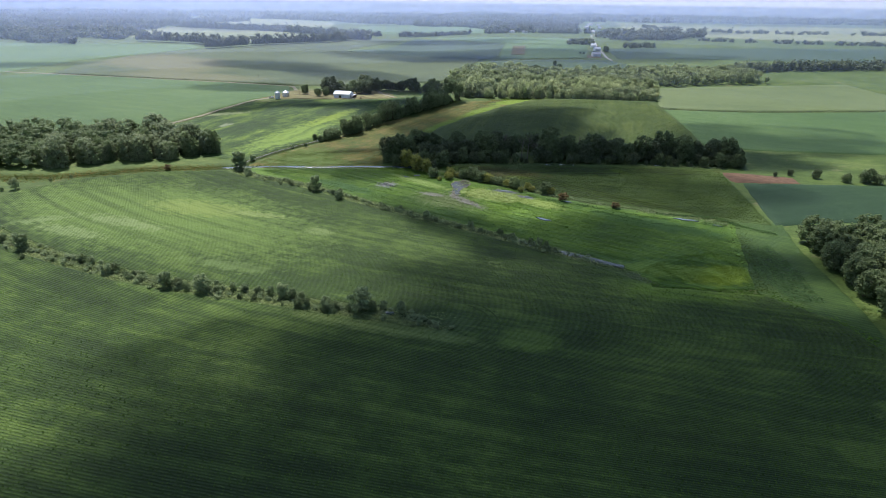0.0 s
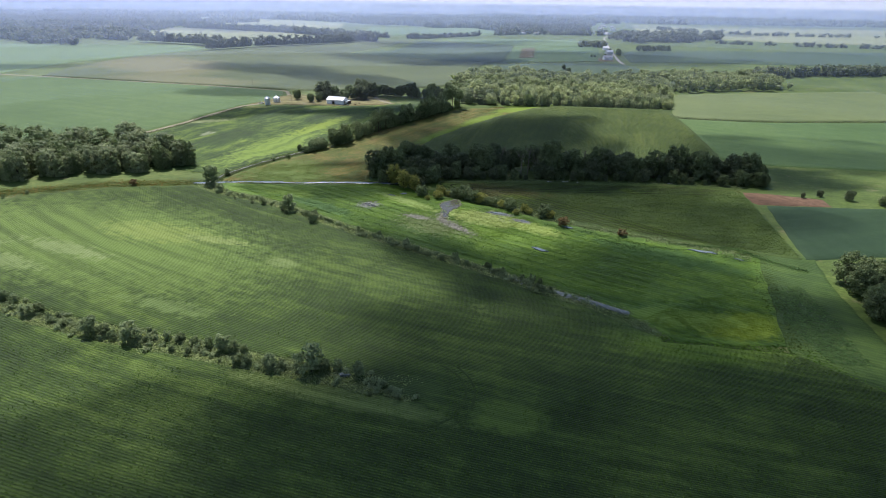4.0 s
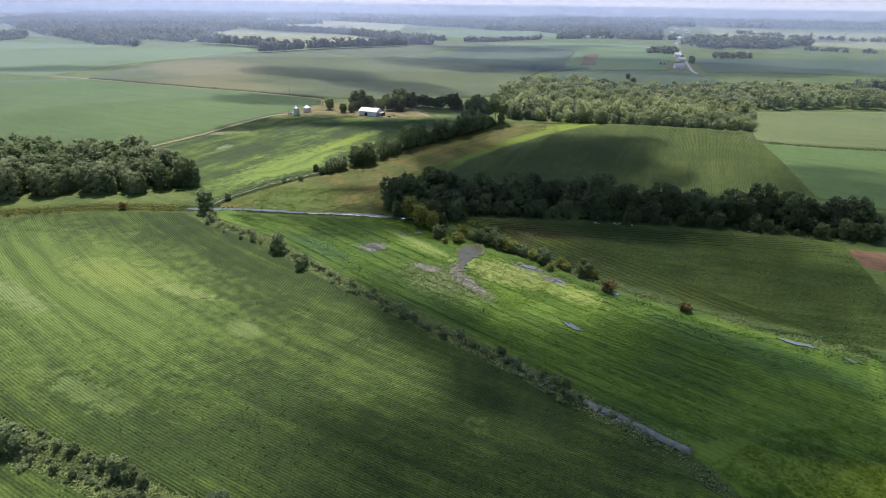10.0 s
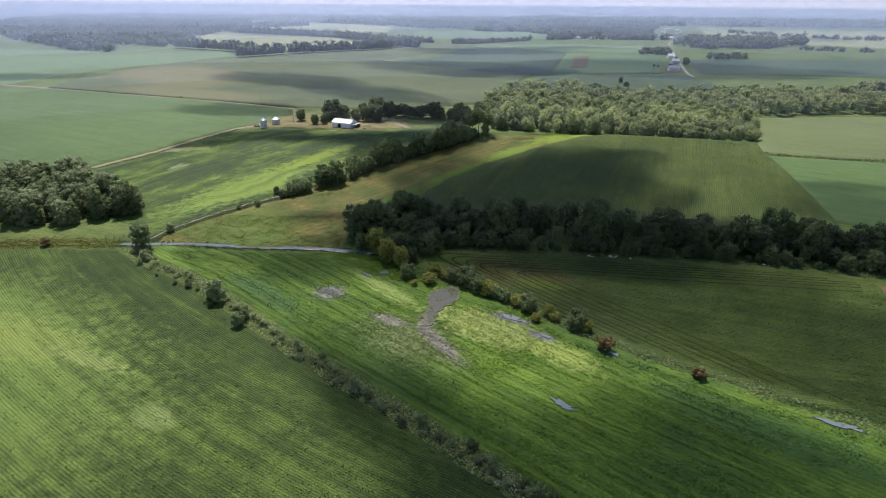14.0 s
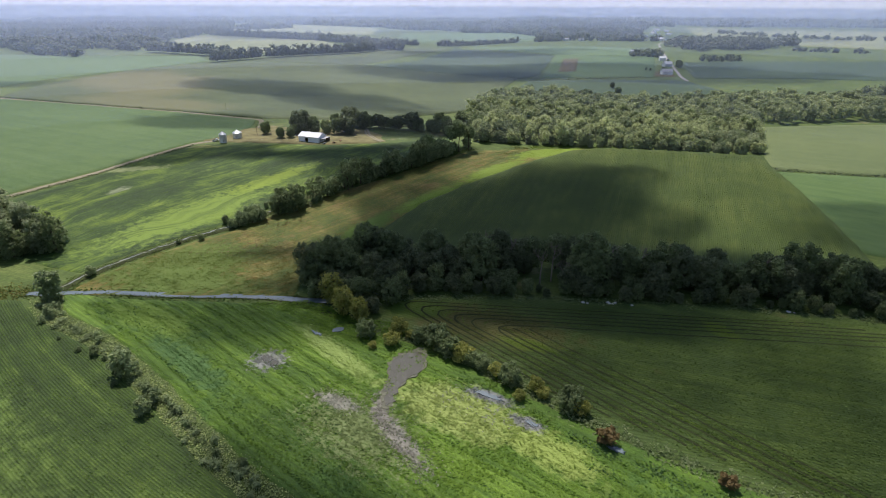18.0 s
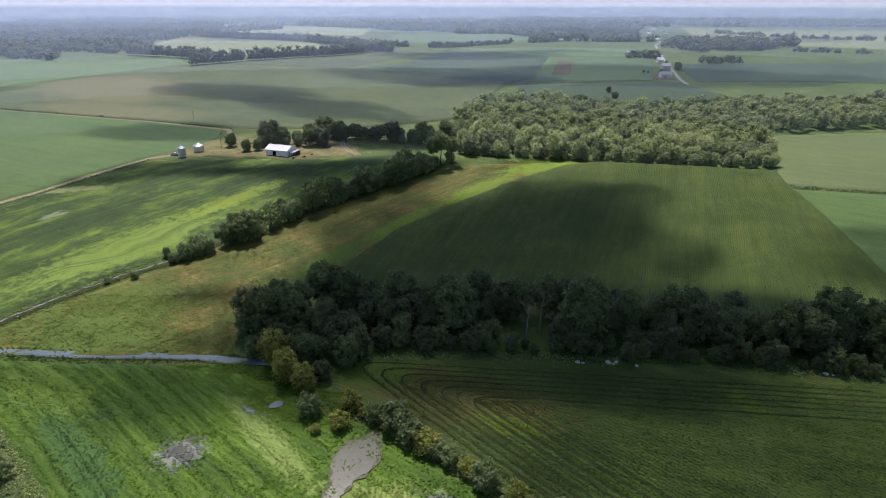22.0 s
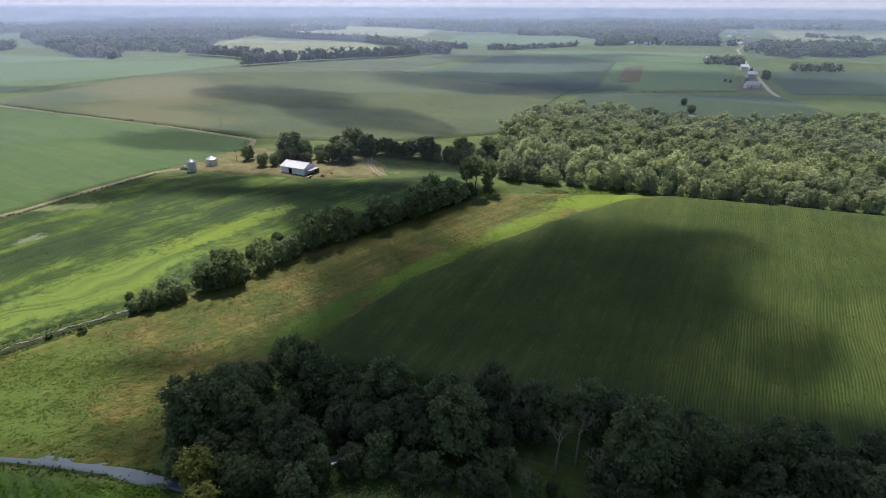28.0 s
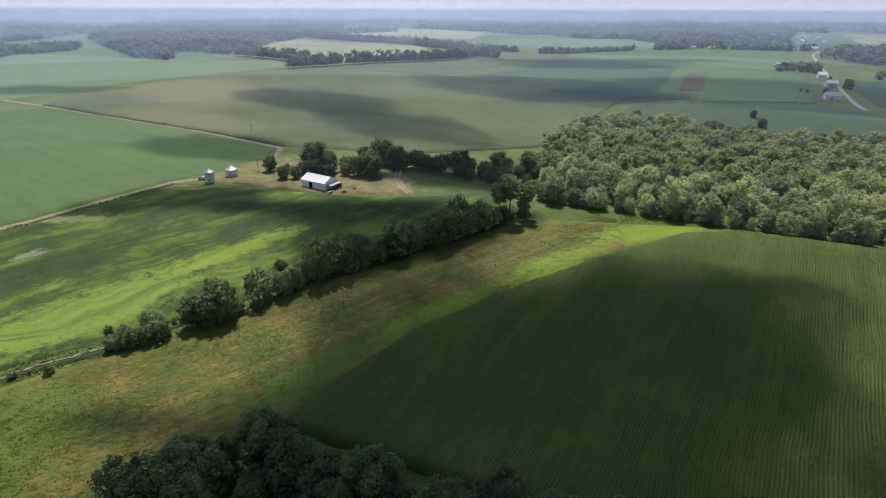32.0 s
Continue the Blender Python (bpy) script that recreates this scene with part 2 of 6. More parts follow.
# Blots are weedy patches; the widest also paints a sunlit area into the colour.
SOY, SOY_LEAF = growth("soy", (0.028, 0.060, 0.008), (0.056, 0.110, 0.013), (0.122, 0.205, 0.027), 0.34, 0.0016, 190, 0.8, 0.62,
                       weed=(0.20, 0.29, 0.06), weed_at=0.64, warp=0.0, band=0.22, streaky=True,
                       blots=((-155, 266, 118, 50, -20, (0.140, 0.232, 0.038), 1.7), (-134, 275, 38, 13, -15, (0.20, 0.285, 0.050), 2.4), (-166, 254, 32, 6, -20, (0.19, 0.27, 0.075), 3.4),
                              (-184, 241, 26, 6, -20, (0.17, 0.25, 0.065), 3.4), (-207, 256, 16, 5, 20, (0.17, 0.25, 0.065), 3.2), (-101, 267, 20, 4, -15, (0.22, 0.30, 0.07), 2.2),
                              (-92, 206, 24, 5, -18, (0.115, 0.185, 0.040), 3.4), (-62, 245, 9, 6, -20, (0.17, 0.25, 0.060), 1.2),
                              (100, 190, 34, 14, 0, (0.13, 0.23, 0.018), 1.3), (30, 152, 12, 9, 0, (0.12, 0.20, 0.025), 1.6), (-20, 158, 40, 5, -15, (0.15, 0.22, 0.045), 1.4)))
MEADOW, MEADOW_LEAF = growth("wet_meadow", (0.048, 0.112, 0.011), (0.088, 0.184, 0.015), (0.150, 0.276, 0.024), 0.55, 0.0, 0, 2.0, 0.35,
                             patch=0.02, weed=(0.055, 0.135, 0.024), weed_at=0.58,
                             blots=((-15, 329, 28, 5, -40, (0.23, 0.34, 0.07), 1.8), (-90, 342, 26, 9, -25, (0.15, 0.26, 0.03), 1.4), (-62, 318, 30, 6, -33, (0.055, 0.130, 0.026), 2.6),
                                    (30, 305, 27, 12, -22, (0.26, 0.35, 0.075), 1.9), (54, 293, 20, 7, -35, (0.24, 0.34, 0.06), 2.2), (2, 294, 22, 12, -30, (0.15, 0.21, 0.06), 4.6, 0.7),
                                    (13, 293, 16, 3.4, -50, (0.235, 0.240, 0.165), 3.8, 0.6), (6.5, 304, 8, 3.4, -80, (0.235, 0.240, 0.165), 3.2, 0.6), (-7, 304.5, 9, 3, -20, (0.27, 0.285, 0.19), 3.8, 0.6),
                                    (38, 312, 9, 3, -22, (0.18, 0.20, 0.17), 2.6, 0.5), (49, 302, 6, 3, -30, (0.19, 0.21, 0.17), 2.8, 0.5), (-36, 322, 7, 6, 10, (0.24, 0.265, 0.205), 3.8, 0.6),
                                    (110, 264, 45, 10, -28, (0.058, 0.135, 0.020), 2.6), (120, 204, 20, 11, 15, (0.19, 0.29, 0.016), 1.6), (98, 208, 26, 8, -10, (0.14, 0.24, 0.02), 2.6)))
DRILL, DRILL_LEAF = growth("thin_soy", (0.050, 0.094, 0.015), (0.080, 0.140, 0.022), (0.120, 0.192, 0.030), 0.35, 0.004, 340, 1.6, 0.35,
                           patch=0.02, weed=(0.110, 0.105, 0.028), weed_at=0.61,
                           blots=((35, 352, 40, 14, -10, (0.098, 0.102, 0.020), 2.0), (8, 360, 16, 8, 0, (0.10, 0.17, 0.016), 1.2), (50, 341, 12, 4, -15, (0.12, 0.19, 0.015), 1.2),
                                  (121, 358, 5, 9, 30, (0.12, 0.19, 0.015), 1.2)))
CORN, CORN_LEAF = growth("corn", (0.052, 0.094, 0.012), (0.073, 0.124, 0.016), (0.114, 0.166, 0.026), -0.28, 0, 0, 1.0, 0.60, patch=0.02, across=True)
HAY, HAY_LEAF = growth("tall_grass", (0.022, 0.054, 0.008), (0.049, 0.105, 0.012), (0.158, 0.256, 0.022), -1.55, 0, 0, 5.5, 0.14,
                       patch=0.02, weed=(0.20, 0.30, 0.04), weed_at=0.62, band=0.065, streaky=True, warp=75.0,
                       blots=((-130, 440, 62, 20, 62, (0.18, 0.29, 0.035), 2.4), (-104, 500, 40, 9, 58, (0.20, 0.30, 0.025), 2.4), (-193, 470, 9, 4, 60, (0.26, 0.31, 0.15), 3.0),
                              (-205, 505, 22, 5, 20, (0.22, 0.27, 0.09), 2.6), (-190, 555, 24, 5, 10, (0.24, 0.27, 0.06), 2.2)))
FAR_GREEN = crop("far_soy", (0.060, 0.128, 0.024), (0.080, 0.160, 0.030), (0.106, 0.190, 0.037), 0.3, 0, 0, 3.0, 0.1, patch=0.006, sheen=0.05)
# Wide dark-to-light range: part of the cloud-shadow pattern is in the colour.
FAR_PALE = crop("far_corn", (0.052, 0.085, 0.022), (0.078, 0.118, 0.030), (0.108, 0.150, 0.040), 0.3, 0, 0, 4.0, 0.1, patch=0.006, sheen=0.05,
                blots=((-430, 860, 170, 90, -40, (0.140, 0.150, 0.050), 1.2, 0.01), (-330, 720, 120, 40, -12, (0.130, 0.145, 0.048), 1.2, 0.01)))
FAR_OLIVE = crop("olive_grass", (0.108, 0.160, 0.040), (0.132, 0.190, 0.048), (0.158, 0.216, 0.058), 0.3, 0, 0, 3.0, 0.1, patch=0.01, sheen=0.05)
FAR_DARK = crop("far_bean", (0.034, 0.075, 0.026), (0.044, 0.090, 0.030), (0.054, 0.102, 0.035), -0.2, 0, 0, 4.0, 0.1, patch=0.006, sheen=0.05)
FAR_YELLOW = crop("far_ripe_field", (0.200, 0.250, 0.085), (0.245, 0.295, 0.100), (0.290, 0.330, 0.120), 0.3, 0, 0, 4.0, 0.05, patch=0.006, sheen=0.05)
FAR_LIGHT = crop("far_grass", (0.094, 0.176, 0.049), (0.111, 0.201, 0.056), (0.131, 0.221, 0.066), 0.3, 0, 0, 4.0, 0.05, patch=0.006, sheen=0.05)
GRASS, GRASS_LEAF = growth("rough_grass", (0.056, 0.100, 0.014), (0.082, 0.140, 0.020), (0.125, 0.182, 0.032), 0.2, 0, 0, 1.3, 0.06,
                           patch=0.03, weed=(0.190, 0.180, 0.070), weed_at=0.6, tufts=0.6)
_, LIME_LEAF = growth("lime_grass", (0.075, 0.140, 0.014), (0.105, 0.190, 0.016), (0.145, 0.240, 0.022), 0.2, 0, 0, 1.4, 0.1, patch=0.04,
                         blots=((85, 572, 45, 12, 20, (0.18, 0.28, 0.02), 2.2), (115, 203, 26, 9, 0, (0.17, 0.28, 0.016), 1.3)))
BROWN, BROWN_LEAF = growth("brown_grass", (0.062, 0.108, 0.013), (0.112, 0.138, 0.018), (0.225, 0.192, 0.042), -1.2, 0, 0, 1.6, 0.1,
                           patch=0.05, weed=(0.155, 0.126, 0.032), weed_at=0.56, tufts=0.6,
                           blots=((-104, 388, 34, 26, 30, (0.090, 0.150, 0.016), 2.6), (-96, 372, 40, 16, 0, (0.085, 0.145, 0.016), 2.2), (-30, 436, 27, 9, 62, (0.090, 0.180, 0.018), 1.5), (-2, 476, 32, 9, 56, (0.12, 0.22, 0.018), 1.5), (34, 524, 36, 9, 50, (0.15, 0.25, 0.018), 1.5), (72, 566, 34, 13, 30, (0.17, 0.275, 0.02), 1.8)))
MARGIN = crop("margin_weeds", (0.034, 0.078, 0.012), (0.054, 0.112, 0.016), (0.086, 0.160, 0.022), 0.5, 0, 0, 2.0, 0.35, patch=0.03, weed=(0.11, 0.18, 0.03), weed_at=0.6)
BEAN_DARK = crop("dark_bean", (0.020, 0.056, 0.016), (0.028, 0.070, 0.019), (0.040, 0.088, 0.024), -0.2, 0, 0, 1.2, 0.2, patch=0.012)
SOIL = plain("bare_soil", (0.135, 0.082, 0.050), 0.95, 0, 0.3, 0.3)
FADED_SOIL = plain("faded_red_soil", (0.115, 0.098, 0.052), 0.95, 0, 0.3, 0.1)
DARK_BANK = plain("dark_overgrown_bank", (0.050, 0.062, 0.022), 0.95, 0, 0.4, 0.8)
GRAVEL = plain("pale_gravel", (0.26, 0.235, 0.16), 0.95, 0, 0.25, 0.5)
TRACK = plain("wheel_track", (0.034, 0.044, 0.013), 0.95, 0, 0.4, 0.5)
TURN_MARK = plain("faint_turning_track", (0.048, 0.078, 0.018), 0.95, 0, 0.4, 0.5)
YARD = plain("trodden_straw_ground", (0.17, 0.155, 0.070), 0.95, 0, 0.4, 0.12)
ROADBED = plain("pale_road", (0.34, 0.32, 0.29), 0.9, 0, 0.12, 0.4)
BARK = plain("bark", (0.10, 0.075, 0.055), 0.9, 0, 0.35, 4.0)
DEADWOOD = plain("bare_grey_wood", (0.24, 0.20, 0.165), 0.9, 0, 0.25, 4.0)
LEAF = foliage("tree_leaves", (0.070, 0.114, 0.034), (0.232, 0.316, 0.108))
LEAF_PALE = foliage("pale_leaves", (0.165, 0.240, 0.074), (0.600, 0.700, 0.290))
LEAF_DARK = foliage("dark_leaves", (0.060, 0.096, 0.036), (0.185, 0.240, 0.092))
LEAF_YELLOW = foliage("yellowing_leaves", (0.140, 0.195, 0.034), (0.420, 0.450, 0.090))
LEAF_MID = foliage("mid_green_leaves", (0.095, 0.155, 0.048), (0.330, 0.430, 0.165))
LEAF_RUST = foliage("rusty_leaves", (0.150, 0.114, 0.034), (0.270, 0.208, 0.064))
LEAF_CLUMP = foliage("grey_green_leaves", (0.120, 0.180, 0.068), (0.410, 0.500, 0.220))
# Paler and bluer than near leaves: distance haze put into the colour.
LEAF_HAZED = foliage("hazed_far_leaves", (0.098, 0.135, 0.070), (0.215, 0.265, 0.140), 0.2)


def water_material(name, tone):
    m, t, b = material(name, 0.22)
    b.inputs["Base Color"].default_value = (*tone, 1)
    b.inputs["Specular IOR Level"].default_value = 0.6
    pos = t.nodes.new("ShaderNodeNewGeometry").outputs["Position"]
    bm = nd(t, "ShaderNodeBump", Strength=0.12, Distance=0.1)
    t.links.new(noise_at(t, pos, 1.2, 3), bm.inputs["Height"])
    t.links.new(bm.outputs[0], b.inputs["Normal"])
    return m


WATER = water_material("still_water", (0.072, 0.070, 0.050))
# The sky's pale reflection is put into this water's base colour.
CREEK_WATER = water_material("sky_tinted_creek_water", (0.150, 0.185, 0.200))
DITCH_WATER = plain("grey_ditch_water", (0.22, 0.24, 0.215), 0.55, 0, 0.3, 0.6)
PALE_MUD = plain("pale_drying_mud", (0.22, 0.235, 0.170), 0.85, 0, 0.3, 0.5)
MUD = plain("wet_mud", (0.120, 0.122, 0.085), 0.85, 0, 0.35, 0.4)
TIN = plain("galvanised_steel", (0.62, 0.64, 0.66), 0.42, 0.7, 0.1, 1.5)
WHITE_TIN = plain("white_sheet_metal", (0.80, 0.79, 0.80), 0.5, 0, 0.05, 0.8)
RUSTY = plain("rusty_metal", (0.24, 0.13, 0.08), 0.8, 0.2, 0.4, 2.0)
DARK = plain("dark_opening", (0.02, 0.02, 0.022), 0.9, 0, 0.1, 2.0)
GREY_ROOF = plain("grey_roofing", (0.42, 0.42, 0.45), 0.7, 0, 0.15, 1.0)
PAINT = plain("white_car_paint", (0.75, 0.75, 0.74), 0.25, 0, 0.03, 1.0)
GLASS = plain("dark_glass", (0.02, 0.025, 0.03), 0.08, 0, 0.05, 1.0)
RUBBER = plain("tyre_rubber", (0.03, 0.03, 0.03), 0.9, 0, 0.1, 5.0)


# ---- building helpers ----
def mesh_of(name, verts, faces, mat, shade=False):
    me = bpy.data.meshes.new(name)
    me.from_pydata(np.asarray(verts, float).tolist(), [], faces.tolist() if isinstance(faces, np.ndarray) else [[int(i) for i in f] for f in faces])
    me.materials.append(mat)
    if shade:
        me.shade_smooth()
    return me


def part(name, bm, mat, parent, label=""):
    me = bpy.data.meshes.new(name)
    bm.to_mesh(me)
    bm.free()
    me.materials.append(mat)
    ob = new(name, me)
    ob.parent = parent
    return tagged(ob, label)


def along(line, n):
    """n points at even steps along a polyline."""
    p = np.array(line, float)
    d = np.r_[0, np.cumsum(np.linalg.norm(np.diff(p, axis=0), axis=1))]
    s = np.linspace(0, d[-1], n)
    return np.stack([np.interp(s, d, p[:, k]) for k in range(2)], 1)


def wobble(x, y, scale, seed=0.0):
    """Smooth noise of about -0.7 to 0.7 over the plan."""
    x, y = np.ravel(np.asarray(x, float)) * scale + 1.7 * seed + 31.3, np.ravel(np.asarray(y, float)) * scale + 0.37 * seed + 17.9
    i, j = np.floor(x), np.floor(y)
    u, v = x - i, y - j

    def corner(a, b):
        turn = np.sin((i + a) * 127.1 + (j + b) * 311.7 + seed) * 43758.5453
        turn = (turn - np.floor(turn)) * 2 * math.pi
        return np.cos(turn) * (u - a) + np.sin(turn) * (v - b)

    fu, fv = u * u * u * (u * (6 * u - 15) + 10), v * v * v * (v * (6 * v - 15) + 10)
    low = corner(0, 0) * (1 - fu) + corner(1, 0) * fu
    high = corner(0, 1) * (1 - fu) + corner(1, 1) * fu
    return low * (1 - fv) + high * fv


def sheet(name, line_a, line_b, mat, height, step=4.0, rough=0.12, label="", category="field", edge=1.2, kind="structure"):
    """Growth or ground between two edge lines: a canopy at its height over the land, with sides that go down to it."""
    la = np.linalg.norm(np.diff(np.array(line_a, float), axis=0), axis=1).sum()
    lb = np.linalg.norm(np.diff(np.array(line_b, float), axis=0), axis=1).sum()
    n = int(min(220, max(6, max(la, lb) / step)))
    a, b = along(line_a, n), along(line_b, n)
    wide = np.linalg.norm(a - b, axis=1).max()
    m = int(min(220, max(4, wide / step)))
    f = np.linspace(0, 1, m)[None, :, None]
    p = a[:, None] * (1 - f) + b[:, None] * f
    rim = np.zeros((n, m), bool)
    rim[0], rim[-1], rim[:, 0], rim[:, -1] = True, True, True, True
    x, y = p[..., 0].ravel(), p[..., 1].ravel()
    jig = wobble(x, y, 0.11, 3.1) * edge * rim.ravel()
    x, y = x + jig, y + wobble(x, y, 0.11, 7.7) * edge * rim.ravel()
    z = land(x, y) + height + rough * (wobble(x, y, 0.23, 1.3) + 0.8 * wobble(x, y, 0.05, 5.0))
    idx = np.arange(n * m).reshape(n, m)
    faces = np.stack([idx[:-1, :-1], idx[1:, :-1], idx[1:, 1:], idx[:-1, 1:]], -1).reshape(-1, 4).tolist()
    verts = np.stack([x, y, z], 1).tolist()
    ring = np.r_[idx[0, :-1], idx[:-1, -1], idx[-1, :0:-1], idx[:0:-1, 0]]
    base = len(verts)
    rx, ry = x[ring], y[ring]
    spin = 1 if np.sum(rx * np.roll(ry, -1) - ry * np.roll(rx, -1)) > 0 else -1
    tx, ty = np.roll(rx, -1) - np.roll(rx, 1), np.roll(ry, -1) - np.roll(ry, 1)
    ln = np.hypot(tx, ty) + 1e-6
    out = min(1.6, 1.3 * height + 0.3)
    fx, fy = rx + spin * ty / ln * out, ry - spin * tx / ln * out
    verts += [(p, q, lz(p, q) - 0.15) for p, q in zip(fx, fy)]
    k = len(ring)
    faces += [(ring[i], ring[(i + 1) % k], base + (i + 1) % k, base + i) for i in range(k)]
    me = mesh_of(name, verts, faces, mat, True)
    bm = bmesh.new()
    bm.from_mesh(me)
    bmesh.ops.recalc_face_normals(bm, faces=bm.faces)
    up = sum(face.normal.z for face in bm.faces)
    if up < 0:
        bmesh.ops.reverse_faces(bm, faces=bm.faces)
    bm.to_mesh(me)
    bm.free()
    return tagged(new(name, me), label, category, "", kind)


def ribbon(name, line, width, mat, height, label, category, kind="structure", step=4.0):
    p = np.array(along(line, max(4, int(np.linalg.norm(np.diff(np.array(line, float), axis=0), axis=1).sum() / step))))
    d = np.gradient(p, axis=0)
    d /= np.linalg.norm(d, axis=1)[:, None]
    side = np.stack([-d[:, 1], d[:, 0]], 1)
    w = width / 2 * (1 + 0.22 * wobble(p[:, 0], p[:, 1], 0.13, 2.2))[:, None]
    return sheet(name, (p + side * w).tolist(), (p - side * w).tolist(), mat, height, min(step, width / 2), 0.03, label, category, 0.3, kind)


# ---- the ground ----
def ground_sheet():
    s = np.linspace(-1, 1, 130)
    gx = 4400 * np.sign(s) * (0.10 * np.abs(s) + 0.90 * np.abs(s) ** 3)
    s = np.linspace(-0.62, 1, 150)
    gy = 300 + 4100 * np.sign(s) * (0.10 * np.abs(s) + 0.90 * np.abs(s) ** 3)
    x, y = [g.ravel() for g in np.meshgrid(gx, gy, indexing="ij")]
    idx = np.arange(len(x)).reshape(len(gx), len(gy))
    faces = np.stack([idx[:-1, :-1], idx[1:, :-1], idx[1:, 1:], idx[:-1, 1:]], -1).reshape(-1, 4).tolist()
    me = mesh_of("ground", np.stack([x, y, land(x, y)], 1).tolist(), faces, GRASS, True)
    tagged(new("ground", me), "rough green and straw-coloured grassland between the fields", "ground", "", "structure")


ground_sheet()

# ---- fields ----
HEDGE_A = [(-240, 246), (-211, 233), (-178, 215), (-144, 200), (-109, 188), (-78, 181), (-47, 173), (-27, 168), (3, 161)]
HEDGE_B = [(-142, 354), (-128, 338), (-98, 325), (-78, 312), (-59, 299), (-28, 277), (0, 260), (14, 251), (30, 241), (47, 229), (66, 217), (80, 209)]
DITCH = [(-142, 356), (-139, 372), (-131, 391), (-117, 412), (-101, 429), (-88, 449), (-74, 472), (-57, 489), (-37, 509), (-20, 531), (-2, 554), (16, 571)]
STREAM = [(-300, 322), (-250, 328), (-200, 348), (-152, 354), (-120, 359), (-90, 360), (-70, 362), (-53, 363), (-40, 362)]


def beside(line, d):
    """The line moved d metres to its left."""
    p = np.array(line, float)
    t = np.gradient(p, axis=0)
    t /= np.linalg.norm(t, axis=1)[:, None]
    return (p + d * np.stack([-t[:, 1], t[:, 0]], 1)).tolist()


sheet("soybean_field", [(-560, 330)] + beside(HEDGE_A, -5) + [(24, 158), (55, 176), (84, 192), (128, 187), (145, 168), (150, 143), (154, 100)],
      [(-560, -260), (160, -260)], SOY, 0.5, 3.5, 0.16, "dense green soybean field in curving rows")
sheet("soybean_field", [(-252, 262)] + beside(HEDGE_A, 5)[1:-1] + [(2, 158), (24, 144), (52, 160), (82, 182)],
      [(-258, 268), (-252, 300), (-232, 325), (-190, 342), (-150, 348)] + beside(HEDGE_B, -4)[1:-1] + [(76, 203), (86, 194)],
      SOY, 0.55, 3.0, 0.16, "green soybean field with yellow-green weeds and a painted sunlit area")
sheet("wet_meadow", beside(HEDGE_B, 5)[:-1] + [(83, 206), (92, 193), (110, 192), (128, 192)],
      [(-132, 356), (-118, 354), (-90, 355), (-53, 357.5), (-34, 355), (-16, 348), (4, 339), (24, 330), (40, 319), (66, 302), (100, 286), (128, 274.5), (154, 264)],
      MEADOW, 0.3, 3.0, 0.15, "lush wet meadow with weeds along old crop rows", "meadow")
sheet("field_margin", [(128, 190), (133, 206), (139, 226), (153, 262), (160, 274)], [(151, 140), (162, 182), (166, 208), (171, 236), (180, 264)], MARGIN, 0.22, 3.0, 0.15,
      "rank green weeds between the crop's end and the trees", "grassland")
sheet("thin_soybean_field", [(-4, 346), (16, 342), (40, 328), (62, 308), (82, 296), (110, 284), (174, 262)],
      [(-2, 366), (20, 371), (46, 372), (90, 375), (128, 376), (168, 374), (194, 366)], DRILL, 0.34, 2.6, 0.2,
      "thin brownish-green soybean field with curved drill rows")
sheet("dark_green_field", [(196, 336), (232, 335), (420, 330)], [(176, 262), (206, 268), (420, 280)], BEAN_DARK, 0.4, 6, 0.1, "dark blue-green bean field")
sheet("bare_soil_patch", [(180, 362), (205, 359), (236, 350)], [(192, 338), (214, 337), (234, 337)], SOIL, 0.12, 5, 0.05, "bare reddish-brown soil at the field edge", "soil")
sheet("corn_field", [(-24, 416), (-20, 432), (-6, 464), (22, 499), (58, 537), (88, 566), (110, 576)],
      [(206, 398), (210, 450), (212, 500), (213, 540), (219, 568)], CORN, 2.1, 3.0, 0.25, "tall green corn field over a low hill")
sheet("brown_grass_strip", beside(DITCH, -5), [(-44, 365), (-45, 379), (-45, 394), (-38, 407), (-26, 416), (-22, 432), (-8, 464), (20, 499), (56, 537), (86, 568), (114, 582)],
      BROWN, 0.3, 3, 0.15, "rough grassland with dead brown weeds along the ditch", "grassland")
sheet("hay_field", [(-250, 402), (-252, 440), (-222, 494), (-190, 560), (-172, 561), (-140, 566), (-112, 569), (-80, 572), (-40, 584), (-8, 604)],
      beside(DITCH, 6)[1:], HAY, 0.3, 3, 0.15, "bright green striped field sloping below the barn")
sheet("green_bean_field", [(-330, 330), (-292, 388), (-262, 452), (-231, 498), (-200, 564), (-181, 590), (-178, 625), (-184, 648)],
      [(-760, 500), (-690, 600), (-600, 690), (-525, 729), (-424, 710), (-330, 690), (-277, 679), (-186, 654)],
      FAR_GREEN, 0.4, 6, 0.15, "even green bean field beyond the farm lane")
sheet("pale_corn_field", [(-520, 738), (-424, 715), (-276, 685), (-176, 662), (-90, 668), (0, 715), (22, 790), (54, 925)],
      [(-542, 828), (-530, 930), (-518, 1000), (-470, 1080), (-405, 1128), (-200, 1096), (40, 940)], FAR_PALE, 1.2, 9, 0.2,
      "wide pale tan-green corn field")
sheet("light_green_field", [(-592, 738), (-576, 874), (-530, 1000), (-505, 1085), (-490, 1140)],
      [(-1800, 820), (-1500, 1000), (-1160, 1190), (-800, 1185), (-560, 1232)], FAR_LIGHT, 0.6, 14, 0.2, "broad light green far field")
sheet("field_beyond_wood", [(262, 676), (330, 690), (520, 722)], [(213, 543), (297, 541), (520, 560)], FAR_OLIVE, 0.8, 6, 0.1, "pale green field beside the wood")
sheet("blue_green_field", [(213, 537), (297, 535), (560, 553)], [(209, 432), (246, 420), (560, 400)], FAR_GREEN, 0.4, 6, 0.1, "smooth blue-green bean field")
